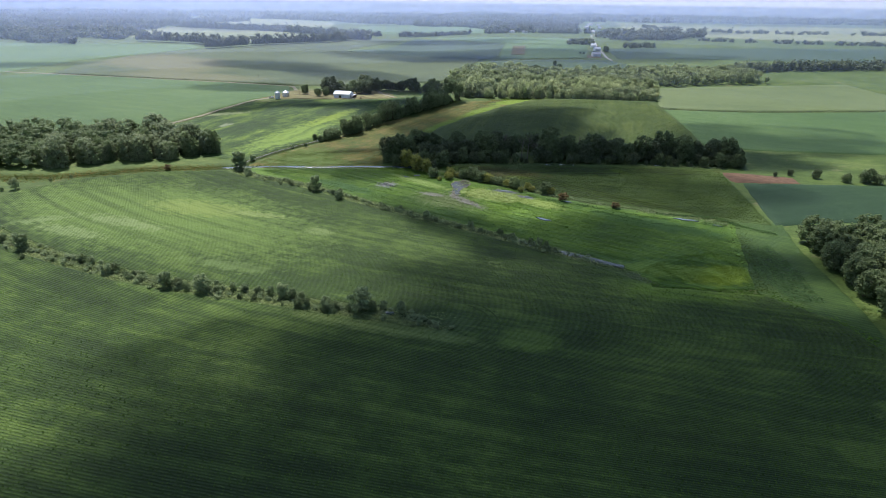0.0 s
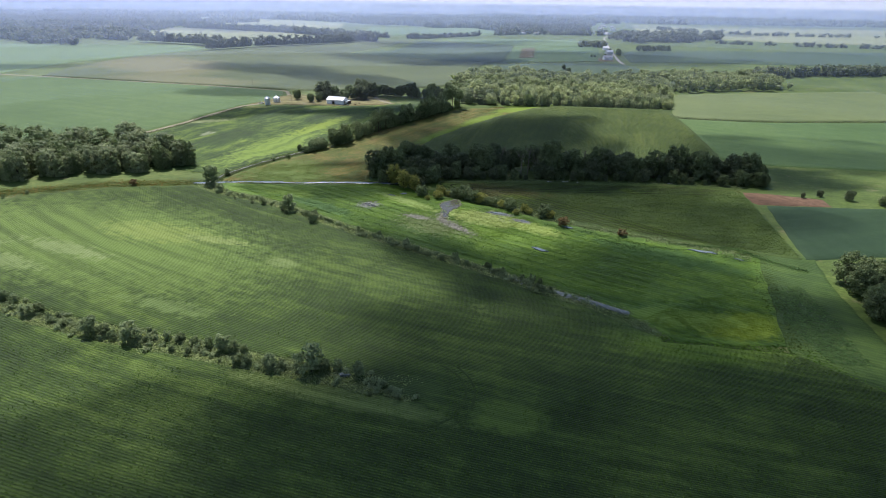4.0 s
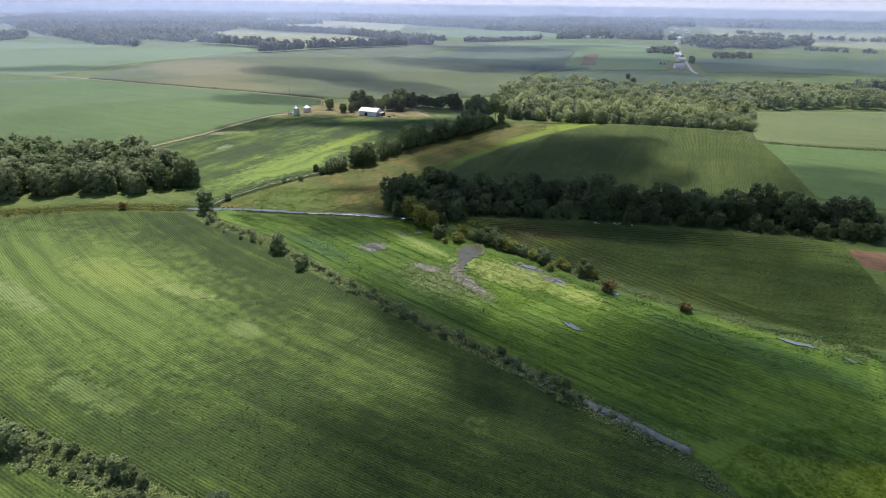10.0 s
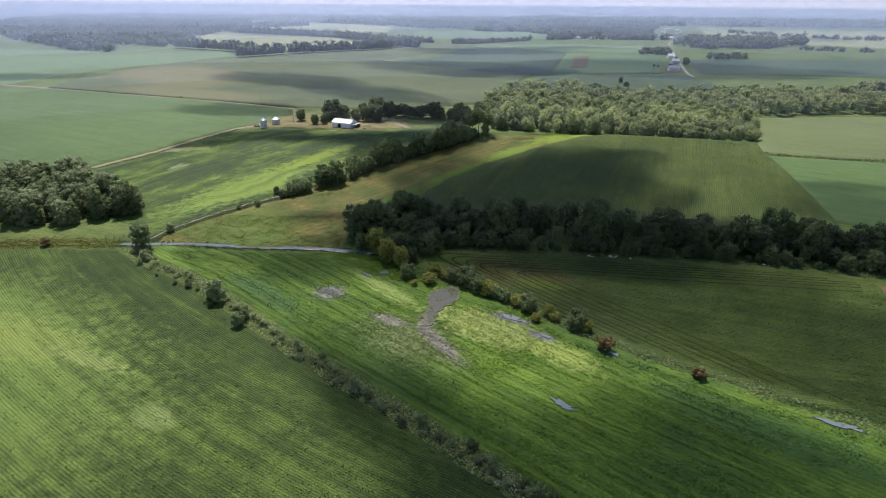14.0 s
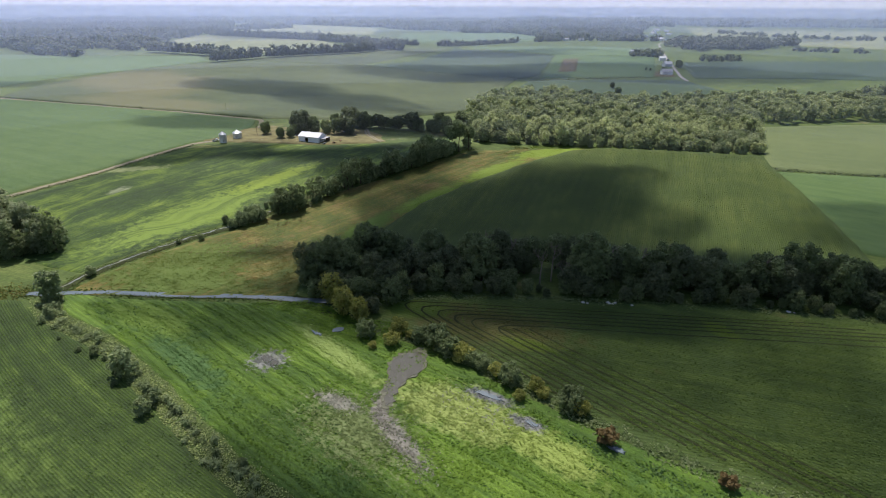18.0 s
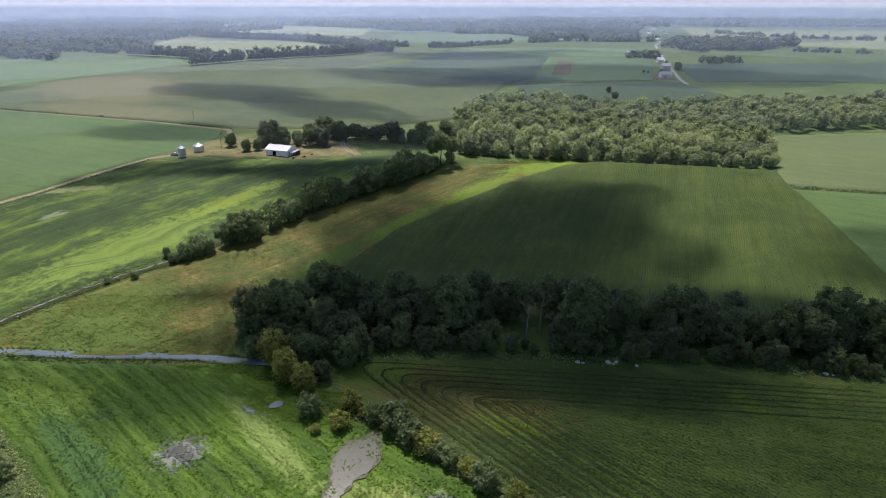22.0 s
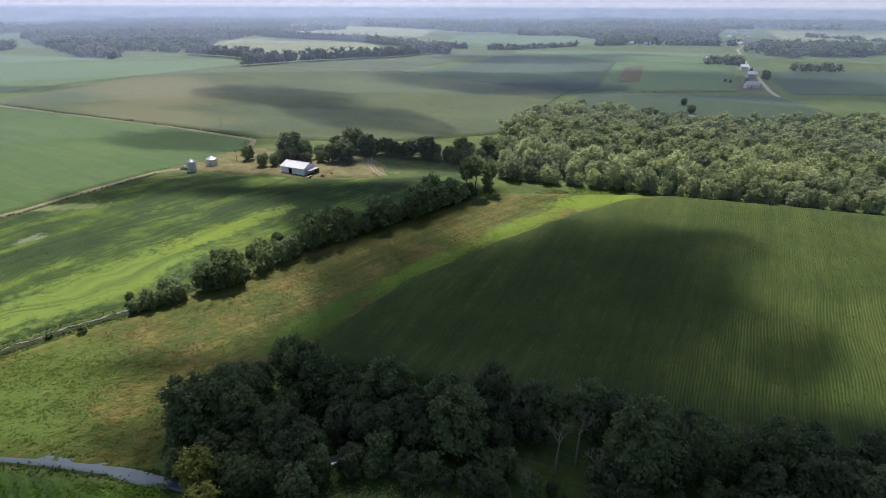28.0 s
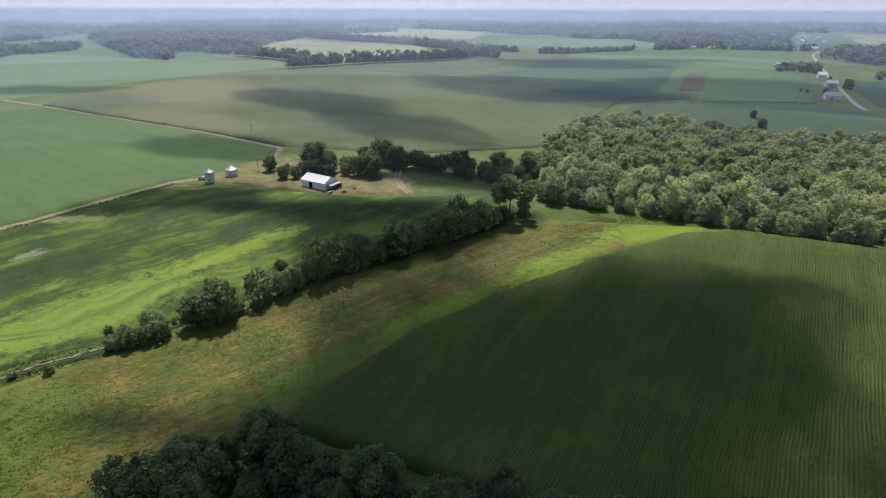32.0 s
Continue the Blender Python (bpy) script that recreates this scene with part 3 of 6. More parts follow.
sheet("dark_bean_field", [(60, 926), (84, 952), (131, 1266)], [(-196, 1100), (-120, 1190), (-80, 1500)], FAR_DARK, 0.4, 9, 0.1, "dark green bean field far off")
sheet("plot_field", [(88, 930), (150, 928), (232, 930)], [(133, 1262), (220, 1250), (306, 1236)], FAR_GREEN, 0.4, 9, 0.1, "dull green rectangular plot")
sheet("red_soil_plot", [(115, 992), (138, 993)], [(140, 1182), (165, 1184)], FADED_SOIL, 0.95, 8, 0.05, "reddish bare plot inside a green field", "soil")
sheet("grass_margin", [(70, 905), (150, 905), (262, 905)], [(40, 800), (150, 800), (300, 800)], FAR_DARK, 0.3, 9, 0.1, "green grass between wood and plots", "grassland")
sheet("far_light_field", [(134, 1275), (306, 1245)], [(-60, 1560), (360, 1440)], FAR_LIGHT, 0.6, 14, 0.1, "light green far field")
sheet("far_dark_field", [(282, 925), (420, 940), (900, 900)], [(320, 1130), (480, 1180), (1100, 1250)], FAR_DARK, 0.4, 12, 0.1, "dark far field by the road")
sheet("far_pale_field", [(-420, 1160), (-200, 1110), (-90, 1510)], [(-400, 1320), (-330, 1370), (-200, 1490)], FAR_PALE, 0.5, 12, 0.1, "pale far field below a tree line")
sheet("far_bright_field", [(-272, 1730), (-84, 1700), (200, 1720)], [(-330, 2240), (0, 2330), (180, 2350)], FAR_LIGHT, 0.5, 25, 0.1, "bright green field among far trees")
sheet("far_bright_field", [(560, 1750), (700, 1620), (860, 1500), (1500, 1480)], [(800, 2750), (1000, 2700), (1300, 2600), (2000, 2500)], FAR_YELLOW, 0.5, 25, 0.1, "pale yellow-green far field")
sheet("far_bright_field", [(-790, 1420), (-640, 1330), (-430, 1330), (-330, 1480)], [(-980, 1970), (-800, 1900), (-600, 1810), (-470, 1740)], FAR_YELLOW, 0.5, 25, 0.1, "light field between far tree lines")
sheet("far_bright_field", [(-1000, 2250), (-600, 2100), (-420, 2100)], [(-1300, 3000), (-800, 2900), (-500, 2600)], FAR_YELLOW, 0.5, 30, 0.1, "pale field near the skyline")
sheet("far_bright_field", [(700, 2400), (1100, 2450), (1700, 2500)], [(700, 2620), (1200, 2700), (1900, 2760)], FAR_PALE, 0.5, 30, 0.1, "pale field near the skyline")

# ---- lanes, road, water ----
ribbon("farm_lane", [(-300, 385), (-257, 450), (-226, 497), (-195, 563), (-182, 574), (-172, 600), (-170, 628), (-181, 655), (-276, 683), (-424, 713), (-520, 733), (-620, 750)],
       3.4, GRAVEL, 0.25, "pale gravel farm lane between the fields", "lane")
ribbon("road", [(266, 905), (268, 940), (298, 1097), (312, 1170), (405, 1606), (447, 1718), (560, 2300), (640, 2600)], 3.5, ROADBED, 0.3, "pale country road running to the town", "road", "structure", 8)
sheet("farm_yard", [(-196, 575), (-170, 572), (-120, 571), (-85, 574), (-52, 585)], [(-190, 600), (-166, 632), (-120, 622), (-80, 628), (-60, 610)],
      YARD, 0.32, 3, 0.06, "trodden straw-coloured farmyard", "yard", 3.5)
for d in (-1.1, 1.1):
    ribbon("yard_track", beside([(-54, 586), (-61, 594), (-70, 608), (-77, 628)], d), 1.1, GRAVEL, 0.5, "bare sandy wheel rut behind the barn", "track", "structure", 2)
ribbon("creek", STREAM[3:] + [(-24, 363), (-8, 372), (10, 384)], 3.0, CREEK_WATER, 0.30, "narrow grey creek with still water", "creek", "structure", 3)
ribbon("creek_bank", STREAM[3:] + [(-24, 363), (-8, 372), (10, 384)], 4.8, DARK_BANK, 0.14, "dark muddy creek bank", "bank", "structure", 3)
ribbon("ditch_bank", DITCH[:8], 3.0, DARK_BANK, 0.76, "dark overgrown ditch bank", "bank", "structure", 3)


def pool(name, cx, cy, rx, ry, turn, height, mat, label, seed, ragged=0.35):
    """A ragged pool or mud flat on the meadow."""
    k = 96
    a = np.linspace(0, 2 * math.pi, k, endpoint=False)
    r = 1 + ragged * np.array([0.7 * noise.noise((math.cos(v) * 1.4 + seed, math.sin(v) * 1.4, seed)) + 0.5 * noise.noise((math.cos(v) * 4 + seed, math.sin(v) * 4, seed)) +
                               0.5 * noise.noise((math.cos(v) * 11 + seed, math.sin(v) * 11, seed)) for v in a])
    x0, y0, c, s = rx * r * np.cos(a), ry * r * np.sin(a), math.cos(turn), math.sin(turn)
    x, y = cx + c * x0 - s * y0, cy + s * x0 + c * y0
    z = lz(cx, cy) + height
    verts = [(cx, cy, z)] + [(p, q, z) for p, q in zip(x, y)] + [(p, q, z - 0.8) for p, q in zip(x, y)]
    faces = [(0, 1 + i, 1 + (i + 1) % k) for i in range(k)] + [(1 + i, 1 + k + i, 1 + k + (i + 1) % k, 1 + (i + 1) % k) for i in range(k)]
    tagged(new(name, mesh_of(name, verts, faces, mat)), label, "pool", "pools in the meadow", "structure")


def shore(name, outline, grow, height, mat, label, category, seed):
    """A flat sheet with a rounded, nibbled outline."""
    p = np.array(outline, float)
    p = p.mean(0) + (p - p.mean(0)) * grow
    for _ in range(3):
        q = np.roll(p, -1, axis=0)
        p = np.stack([0.75 * p + 0.25 * q, 0.25 * p + 0.75 * q], 1).reshape(-1, 2)
    x, y = p[:, 0] + 1.6 * wobble(p[:, 0], p[:, 1], 0.45, seed) + 0.35 * wobble(p[:, 0], p[:, 1], 1.4, seed), p[:, 1] + 1.6 * wobble(p[:, 0], p[:, 1], 0.45, seed + 4)
    k, (cx, cy) = len(x), p.mean(0)
    z = lz(cx, cy) + height
    verts = [(cx, cy, z)] + [(a, b, z) for a, b in zip(x, y)] + [(a, b, z - 0.8) for a, b in zip(x, y)]
    faces = [tuple(range(1, k + 1))] + [(1 + i, 1 + k + i, 1 + k + (i + 1) % k, 1 + (i + 1) % k) for i in range(k)]
    tagged(new(name, mesh_of(name, verts, faces, mat)), label, category, "", "structure")


POND = [(14.5, 333), (10, 331), (6.2, 328), (4.4, 322), (6.2, 318), (5.9, 311), (6.4, 306), (8.2, 304), (9.8, 307), (9.2, 311), (11, 316), (13.6, 319), (15.8, 323), (15.6, 329)]
shore("pond", POND, 1.0, 0.54, WATER, "shallow brown pond between weeds", "pond", 2.0)
shore("pond_shore", POND, 1.16, 0.49, MUD, "drying mud round the pond", "mud", 5.0)
pool("puddle", -36.5, 322.5, 1.7, 2.4, 0.8, 0.50, WATER, "ragged puddle in the meadow", 12.0, 0.4)
pool("puddle", -33.2, 320.5, 1.2, 1.5, 0.2, 0.50, WATER, "ragged puddle in the meadow", 13.0, 0.4)
pool("puddle", 54, 266, 3.4, 1.2, -0.6, 0.54, CREEK_WATER, "small puddle in the meadow", 15.0, 0.9)
pool("puddle", 131, 268.5, 5.5, 1.0, -0.35, 0.56, CREEK_WATER, "long narrow puddle in wheel tracks", 18.0, 0.8)
pool("puddle", -18, 342.5, 2.2, 1.4, 0.5, 0.50, CREEK_WATER, "small pool beside the creek", 21.0)
pool("puddle", -31, 358.5, 2.8, 1.3, -0.5, 0.20, CREEK_WATER, "small pool beside the creek", 23.0)
pool("puddle", 37.5, 312.5, 4.6, 0.9, -0.38, 0.52, CREEK_WATER, "narrow pool among floating weed", 27.0, 0.8)
pool("puddle", 50, 302.0, 1.8, 0.8, -0.5, 0.52, CREEK_WATER, "small pool among floating weed", 28.0, 0.8)
pool("puddle", 72.5, 294.5, 2.0, 0.9, -0.4, 0.52, CREEK_WATER, "small pool beside a dying shrub", 29.0, 0.8)
pool("puddle", -25, 339.5, 2.2, 0.8, -0.5, 0.48, CREEK_WATER, "small pool beside the creek", 30.0, 0.8)
pool("puddle", -19.5, 168, 1.6, 0.8, 0.1, 0.75, CREEK_WATER, "small pool under the hedgerow shrubs", 33.0, 0.6)
pool("puddle", 144, 260.5, 2.0, 0.5, -0.7, 0.60, CREEK_WATER, "long narrow puddle in wheel tracks", 34.0, 0.8)
ribbon("field_ditch", [(54, 225.5), (61, 222), (66, 219), (73, 214.5), (79.5, 210.5)], 1.0, DITCH_WATER, 0.75, "short open ditch with grey water", "ditch", "structure", 2)

rng_ditch = np.random.default_rng(44)
for i, (x, y) in enumerate(along(DITCH[:6], 27)):
    d = np.array(DITCH[5]) - np.array(DITCH[1])
    pool("ditch_pool", x + rng_ditch.normal() * 0.3, y + rng_ditch.normal() * 0.3, rng_ditch.uniform(1.2, 2.7), rng_ditch.uniform(0.25, 0.48), math.atan2(d[1], d[0]) + rng_ditch.normal() * 0.15 + (0.35 if i < 6 else 0.0),
         0.92, (DITCH_WATER, PALE_MUD, DITCH_WATER)[i % 3], "grey water standing in the weedy ditch", 50.0 + i, 0.9)

# ---- trees ----
def leaf_cloud(rng, lobes, per, size, core=True, seg=6, rings=3):
    """Leaf clumps round a set of lobes (x, y, z, r): small bent leaves outside, a rough body inside."""
    cent, rad = np.array([l[:3] for l in lobes], float), np.array([l[3] for l in lobes], float)
    k = len(rad)
    d = rng.normal(size=(k, per, 3))
    d[..., 2] = np.abs(d[..., 2]) * 0.9 - 0.35
    d /= np.linalg.norm(d, axis=2)[..., None]
    p = cent[:, None] + d * (rad[:, None] * rng.uniform(0.78, 1.34, (k, per)))[..., None]
    gap = np.linalg.norm(p[:, :, None] - cent[None, None], axis=3) / rad[None, None]
    gap[np.arange(k), :, np.arange(k)] = 9
    keep = gap.min(2) > 0.8
    p, n = p[keep], d[keep]
    n = n * 0.55 + rng.normal(size=n.shape) * 0.55 + (0, 0, 0.55)
    n /= np.linalg.norm(n, axis=1)[:, None]
    u = np.cross(n, rng.normal(size=n.shape))
    u /= np.linalg.norm(u, axis=1)[:, None]
    w = np.cross(n, u)
    s = (size * rng.uniform(0.6, 1.3, len(p)))[:, None]
    leaves = np.stack([p - u * s * 0.6, p - w * s * 0.45 - n * s * 0.12, p + u * s * 0.7 - n * s * 0.2, p + w * s * 0.45], 1).reshape(-1, 3)
    quads = np.arange(len(leaves)).reshape(-1, 4)
    if not core:
        return leaves, quads
    th, ph = np.meshgrid(np.pi * np.arange(rings + 1) / rings, 2 * np.pi * np.arange(seg) / seg, indexing="ij")
    ball = np.stack([np.sin(th) * np.cos(ph), np.sin(th) * np.sin(ph), np.cos(th)], -1).reshape(-1, 3)
    body = cent[:, None] + ball[None] * (rad[:, None] * rng.uniform(0.48, 0.76, (k, len(ball))))[..., None]
    a, b = [g.ravel() for g in np.meshgrid(np.arange(rings), np.arange(seg), indexing="ij")]
    c = (b + 1) % seg
    one = np.stack([a * seg + b, (a + 1) * seg + b, (a + 1) * seg + c, a * seg + c], 1)
    more = (len(leaves) + np.arange(k)[:, None, None] * len(ball) + one[None]).reshape(-1, 4)
    return np.concatenate([leaves, body.reshape(-1, 3)]), np.concatenate([quads, more])


def limb(verts, faces, p, q, r0, r1, seg=6):
    p, q = Vector(p), Vector(q)
    turn = (q - p).to_track_quat("Z", "Y").to_matrix()
    k = len(verts)
    for c, r in ((p, r0), (q, r1)):
        for b in range(seg):
            a = 2 * math.pi * b / seg
            verts.append(tuple(c + turn @ Vector((math.cos(a) * r, math.sin(a) * r, 0))))
    faces.extend((k + b, k + (b + 1) % seg, k + seg + (b + 1) % seg, k + seg + b) for b in range(seg))
    faces.append(tuple(k + seg + b for b in range(seg)))


def tree_lobes(rng, h, spread, count, low=0.28):
    """A lumpy crown: lobes on an uneven egg from low * h up to h."""
    out = []
    mid, half = h * (low + 1) / 2, h * (1 - low) / 2
    for i in range(count):
        f = (i + 0.5) / count
        z = -0.85 + 1.7 * f
        a = i * 2.399 + rng.uniform(-0.5, 0.5)
        wide = math.sqrt(max(0.05, 1 - z * z)) * rng.uniform(0.55, 1.0)
        r = spread * rng.uniform(0.20, 0.34) * (1.1 - 0.25 * f)
        out.append((math.cos(a) * wide * (spread - r), math.sin(a) * wide * (spread - r), mid + z * (half - r * 0.6), r))
    out.append((0, 0, mid, spread * 0.55))
    return out


def make_tree(name, seed, h, spread, count, per, size, mat, low, label, category="tree", group="", core=True, trunk=0.30):
    rng = np.random.default_rng(seed)
    base = new(name)
    lobes = tree_lobes(rng, h, spread, count, low)
    verts, faces = leaf_cloud(rng, lobes, per, size, core)
    crown = new("crown", mesh_of("crown", verts, faces, mat))
    crown.parent = base
    tv, tf = [], []
    top = Vector((rng.uniform(-0.4, 0.4), rng.uniform(-0.4, 0.4), h * 0.62))
    bend = Vector((rng.uniform(-0.3, 0.3), rng.uniform(-0.3, 0.3), h * 0.3))
    limb(tv, tf, (0, 0, -0.6), bend, trunk, trunk * 0.72)
    limb(tv, tf, bend, top, trunk * 0.72, trunk * 0.3)
    for i in range(6):
        x, y, z, r = lobes[int(rng.integers(len(lobes)))]
        limb(tv, tf, bend + (top - bend) * rng.uniform(0, 0.8), (x, y, z), trunk * 0.36, trunk * 0.12, 5)
    stem = new("trunk", mesh_of("trunk", tv, tf, BARK))
    stem.parent = base
    return tagged(base, label, category, group)


def bare_tree(seed, h, label):
    """A dead standing tree of bare forked branches."""
    rng = np.random.default_rng(seed)
    base = new("dead_tree")
    tv, tf = [], []

    def fork(p, d, length, r, depth):
        q = p + d * length
        limb(tv, tf, p, q, r, r * 0.6, 5)
        if depth:
            for _ in range(3 if depth > 1 else 4):
                n = (d + Vector(rng.normal(size=3)) * 0.42 + Vector((0, 0, 0.12))).normalized()
                fork(q, n, length * rng.uniform(0.5, 0.78), r * 0.55, depth - 1)

    limb(tv, tf, (0, 0, -0.5), (0, 0, h * 0.35), 0.36, 0.28)
    fork(Vector((0, 0, h * 0.35)), Vector((0.05, 0, 1)), h * 0.27, 0.27, 4)
    b = new("bare_crown", mesh_of("bare_crown", tv, tf, DEADWOOD))
    b.parent = base
    return tagged(base, label, "tree", "trees along the creek")


def inside(poly, x, y):
    ok, j = False, len(poly) - 1
    for i, (xi, yi) in enumerate(poly):
        xj, yj = poly[j]
        if (yi > y) != (yj > y) and x < (xj - xi) * (y - yi) / (yj - yi) + xi:
            ok = not ok
        j = i
    return ok


def scattered(rng, poly, gap, jitter=0.42):
    xs, ys = [p[0] for p in poly], [p[1] for p in poly]
    out, row = [], 0
    y = min(ys)
    while y <= max(ys):
        x = min(xs) + (gap / 2 if row % 2 else 0)
        while x <= max(xs):
            px, py = x + rng.uniform(-jitter, jitter) * gap, y + rng.uniform(-jitter, jitter) * gap
            if inside(poly, px, py):
                out.append((px, py))
            x += gap
        y += gap * 0.87
        row += 1
    return out


def strung(rng, line, gap, side):
    n = max(2, int(np.linalg.norm(np.diff(np.array(line, float), axis=0), axis=1).sum() / gap))
    return [(p[0] + rng.uniform(-side, side), p[1] + rng.uniform(-side, side)) for p in along(line, n)]


used = set()


def plant(models, x, y, size, rng, sink=0.0):
    """Sets a copy of one of the models on the land; the first time the model itself is set there."""
    ob = models[int(rng.integers(len(models)))]
    s = size * rng.uniform(0.78, 1.2)
    m = pose(x, y, lz(x, y) - sink, 0, 0, rng.uniform(0, 360)) @ Matrix.Diagonal((s * rng.uniform(0.92, 1.08), s, s * rng.uniform(0.92, 1.1), 1))
    if ob.name in used:
        return copy_thing(ob, m)
    used.add(ob.name)
    ob.matrix_basis = m
    return ob


rng = np.random.default_rng(5)
G_CREEK, G_WOOD, G_CLUMP, G_DITCH, G_FARM, G_HEDGE, G_RIGHT = ("trees along the creek", "trees of the wood", "trees of the clump", "trees along the ditch",
                                                               "trees round the farmyard", "shrubs in the hedgerow", "trees at the field corner")
creek_trees = [make_tree("creek_tree", 10 + i, 14.5, 5.8, 36, 60, 0.56, m, 0.02, "dark green broad-crowned tree by the creek", "tree", G_CREEK)
               for i, m in enumerate((LEAF_DARK, LEAF_DARK, LEAF, LEAF))]
creek_small = [make_tree("small_tree", 20 + i, 9.5, 4.6, 26, 54, 0.58, m, -0.04, "rounded green small tree at the creek edge", "tree", G_CREEK)
               for i, m in enumerate((LEAF, LEAF_DARK, LEAF))]
yellow_trees = [make_tree("yellowing_tree", 26, 12.0, 4.8, 32, 40, 0.6, LEAF_YELLOW, -0.03, "yellow-green tree at the meadow's edge", "tree", G_CREEK)]
wood_trees = [make_tree("woodland_tree", 30 + i, 13.0, 5.4, 26, 50, 0.62, m, -0.05, "pale green woodland tree in full leaf", "tree", G_WOOD)
              for i, m in enumerate((LEAF_PALE, LEAF_PALE, LEAF_CLUMP, LEAF_MID))]
clump_trees = [make_tree("clump_tree", 40 + i, 14.5, 4.8, 26, 52, 0.62, m, -0.16, "green tree in a dense clump", "tree", G_CLUMP) for i, m in enumerate((LEAF_CLUMP, LEAF, LEAF_MID))]
ditch_trees = [make_tree("ditch_tree", 50 + i, 9.5, 4.8, 24, 48, 0.65, m, -0.06, "green shrubby tree along the ditch", "tree", G_DITCH) for i, m in enumerate((LEAF_MID, LEAF_MID, LEAF))]
farm_trees = [make_tree("shade_tree", 60 + i, 11.5, 6.2, 24, 46, 0.8, (LEAF_DARK, LEAF)[i], -0.05, "dark shade tree round the farmyard", "tree", G_FARM) for i in range(2)]
yard_trees = [make_tree("yard_tree", 64 + i, 11.0, 5.4, 34, 52, 0.62, (LEAF_DARK, LEAF, LEAF)[i], -0.02, "dark broad tree round the farmyard", "tree", G_FARM) for i in range(3)]
corner_trees = [make_tree("corner_tree", 70 + i, 13.0, 5.8, 30, 54, 0.68, LEAF, -0.04, "grey-green tree with a lumpy crown", "tree", G_RIGHT) for i in range(2)]
shrubs = [make_tree("shrub", 80 + i, 6.2, 3.1, 14, 46, 0.5, m, 0.0, "leafy green shrub in the hedgerow", "shrub", G_HEDGE, True, 0.08)
          for i, m in enumerate((LEAF, LEAF_MID, LEAF, LEAF_MID))]
pond_shrubs = [make_tree("willow_shrub", 90 + i, 6.2, 4.2, 18, 48, 0.6, m, -0.05, "yellow-green willow shrub beside the pond", "shrub", "shrubs by the pond", True, 0.08)
               for i, m in enumerate((LEAF_YELLOW, LEAF, LEAF_YELLOW))]
rust_shrub = [make_tree("rust_shrub", 95, 3.0, 1.8, 9, 40, 0.4, LEAF_RUST, 0.0, "small rust-brown dying shrub", "shrub", "", True, 0.06)]

# the tree row along the creek
ROW = [(-50, 391), (-43, 379), (-28, 366), (-14, 357), (4, 379), (40, 380), (90, 381), (130, 382), (170, 381), (205, 374), (218, 373),
       (216, 388), (200, 396), (160, 402), (115, 401), (60, 404), (20, 405), (-18, 403), (-42, 400)]
for x, y in scattered(rng, ROW, 7.4):
    if math.hypot((x - 57) / 9, (y - 390) / 8) < 1 or math.hypot(x - 24, y - 402) < 6:
        continue
    front = y < 371 or (x > 0 and y < 384)
    plant(creek_small if front else creek_trees, x, y, rng.uniform(0.78, 1.22), rng)
for x, y in strung(rng, [(4, 374), (60, 377), (130, 378), (190, 374), (212, 372)], 4.6, 2.2):
    plant(creek_small, x, y + 1.0, rng.uniform(0.35, 1.0), rng)
for x, y in ((-19, 354), (-12, 350), (-26, 362)):
    plant(yellow_trees, x, y, 0.95, rng)
for x, y in ((-8, 356), (-34, 365), (-41, 374), (-28, 370), (-2, 364), (0, 371), (7, 375), (13, 376), (-6, 368), (21, 377), (-14, 364), (-20, 370), (-12, 374)):
    plant(creek_small, x, y, 1.0, rng)
for i, (x, y, h) in enumerate(((57, 386, 16), (62, 390, 17), (33, 400, 16.5), (66, 383, 14), (37, 403, 15), (100, 396, 16), (148, 392, 16), (44, 396, 17), (76, 399, 16.5), (88, 392, 16), (112, 399, 16), (28, 394, 16))):
    ob = bare_tree(200 + i, h, "bare grey dead tree among green ones")
    ob.matrix_basis = pose(x, y, lz(x, y), 0, 0, i * 63)

# the wood
WOOD = [(18, 600), (24, 596), (56, 592), (116, 584), (170, 578), (208, 576), (224, 584), (258, 684), (330, 706), (420, 722), (420, 790), (310, 792), (225, 760), (146, 764),
        (100, 788), (54, 796), (26, 770), (2, 700)]
deep = []
for x, y in scattered(rng, WOOD, 8.8):
    if y < 648 and x < 235:
        plant(wood_trees, x, y, rng.uniform(0.78, 1.22), rng)
    else:
        deep.append((x, y))
for x, y in strung(rng, WOOD[:7], 6.5, 1.2):
    plant(wood_trees, x, y, rng.uniform(0.5, 0.75), rng)
for x, y in ((55, 812), (68, 818), (80, 814), (92, 806), (46, 806), (104, 800), (122, 792), (165, 815), (196, 775), (215, 772), (-2, 640), (6, 625), (0, 655), (-8, 630), (12, 612),
             (-16, 622), (-22, 630), (-4, 612), (8, 640), (16, 662)):
    plant(farm_trees, x, y, rng.uniform(0.65, 0.9), rng)

for x, y in strung(rng, [(225, 768), (300, 798), (420, 804)], 9, 3):
    plant(farm_trees, x, y, rng.uniform(0.8, 1.2), rng)

# the clump on the left
CLUMP = [(-300, 342), (-262, 350), (-232, 365), (-196, 374), (-172, 388), (-168, 398), (-186, 410), (-232, 425), (-300, 430), (-420, 420), (-440, 345)]
back = []
for x, y in scattered(rng, CLUMP, 6.8):
    if x > -275 and not (x < -230 and 380 < y < 408):
        plant(clump_trees, x, y, rng.uniform(0.85, 1.3), rng)
    else:
        back.append((x, y))

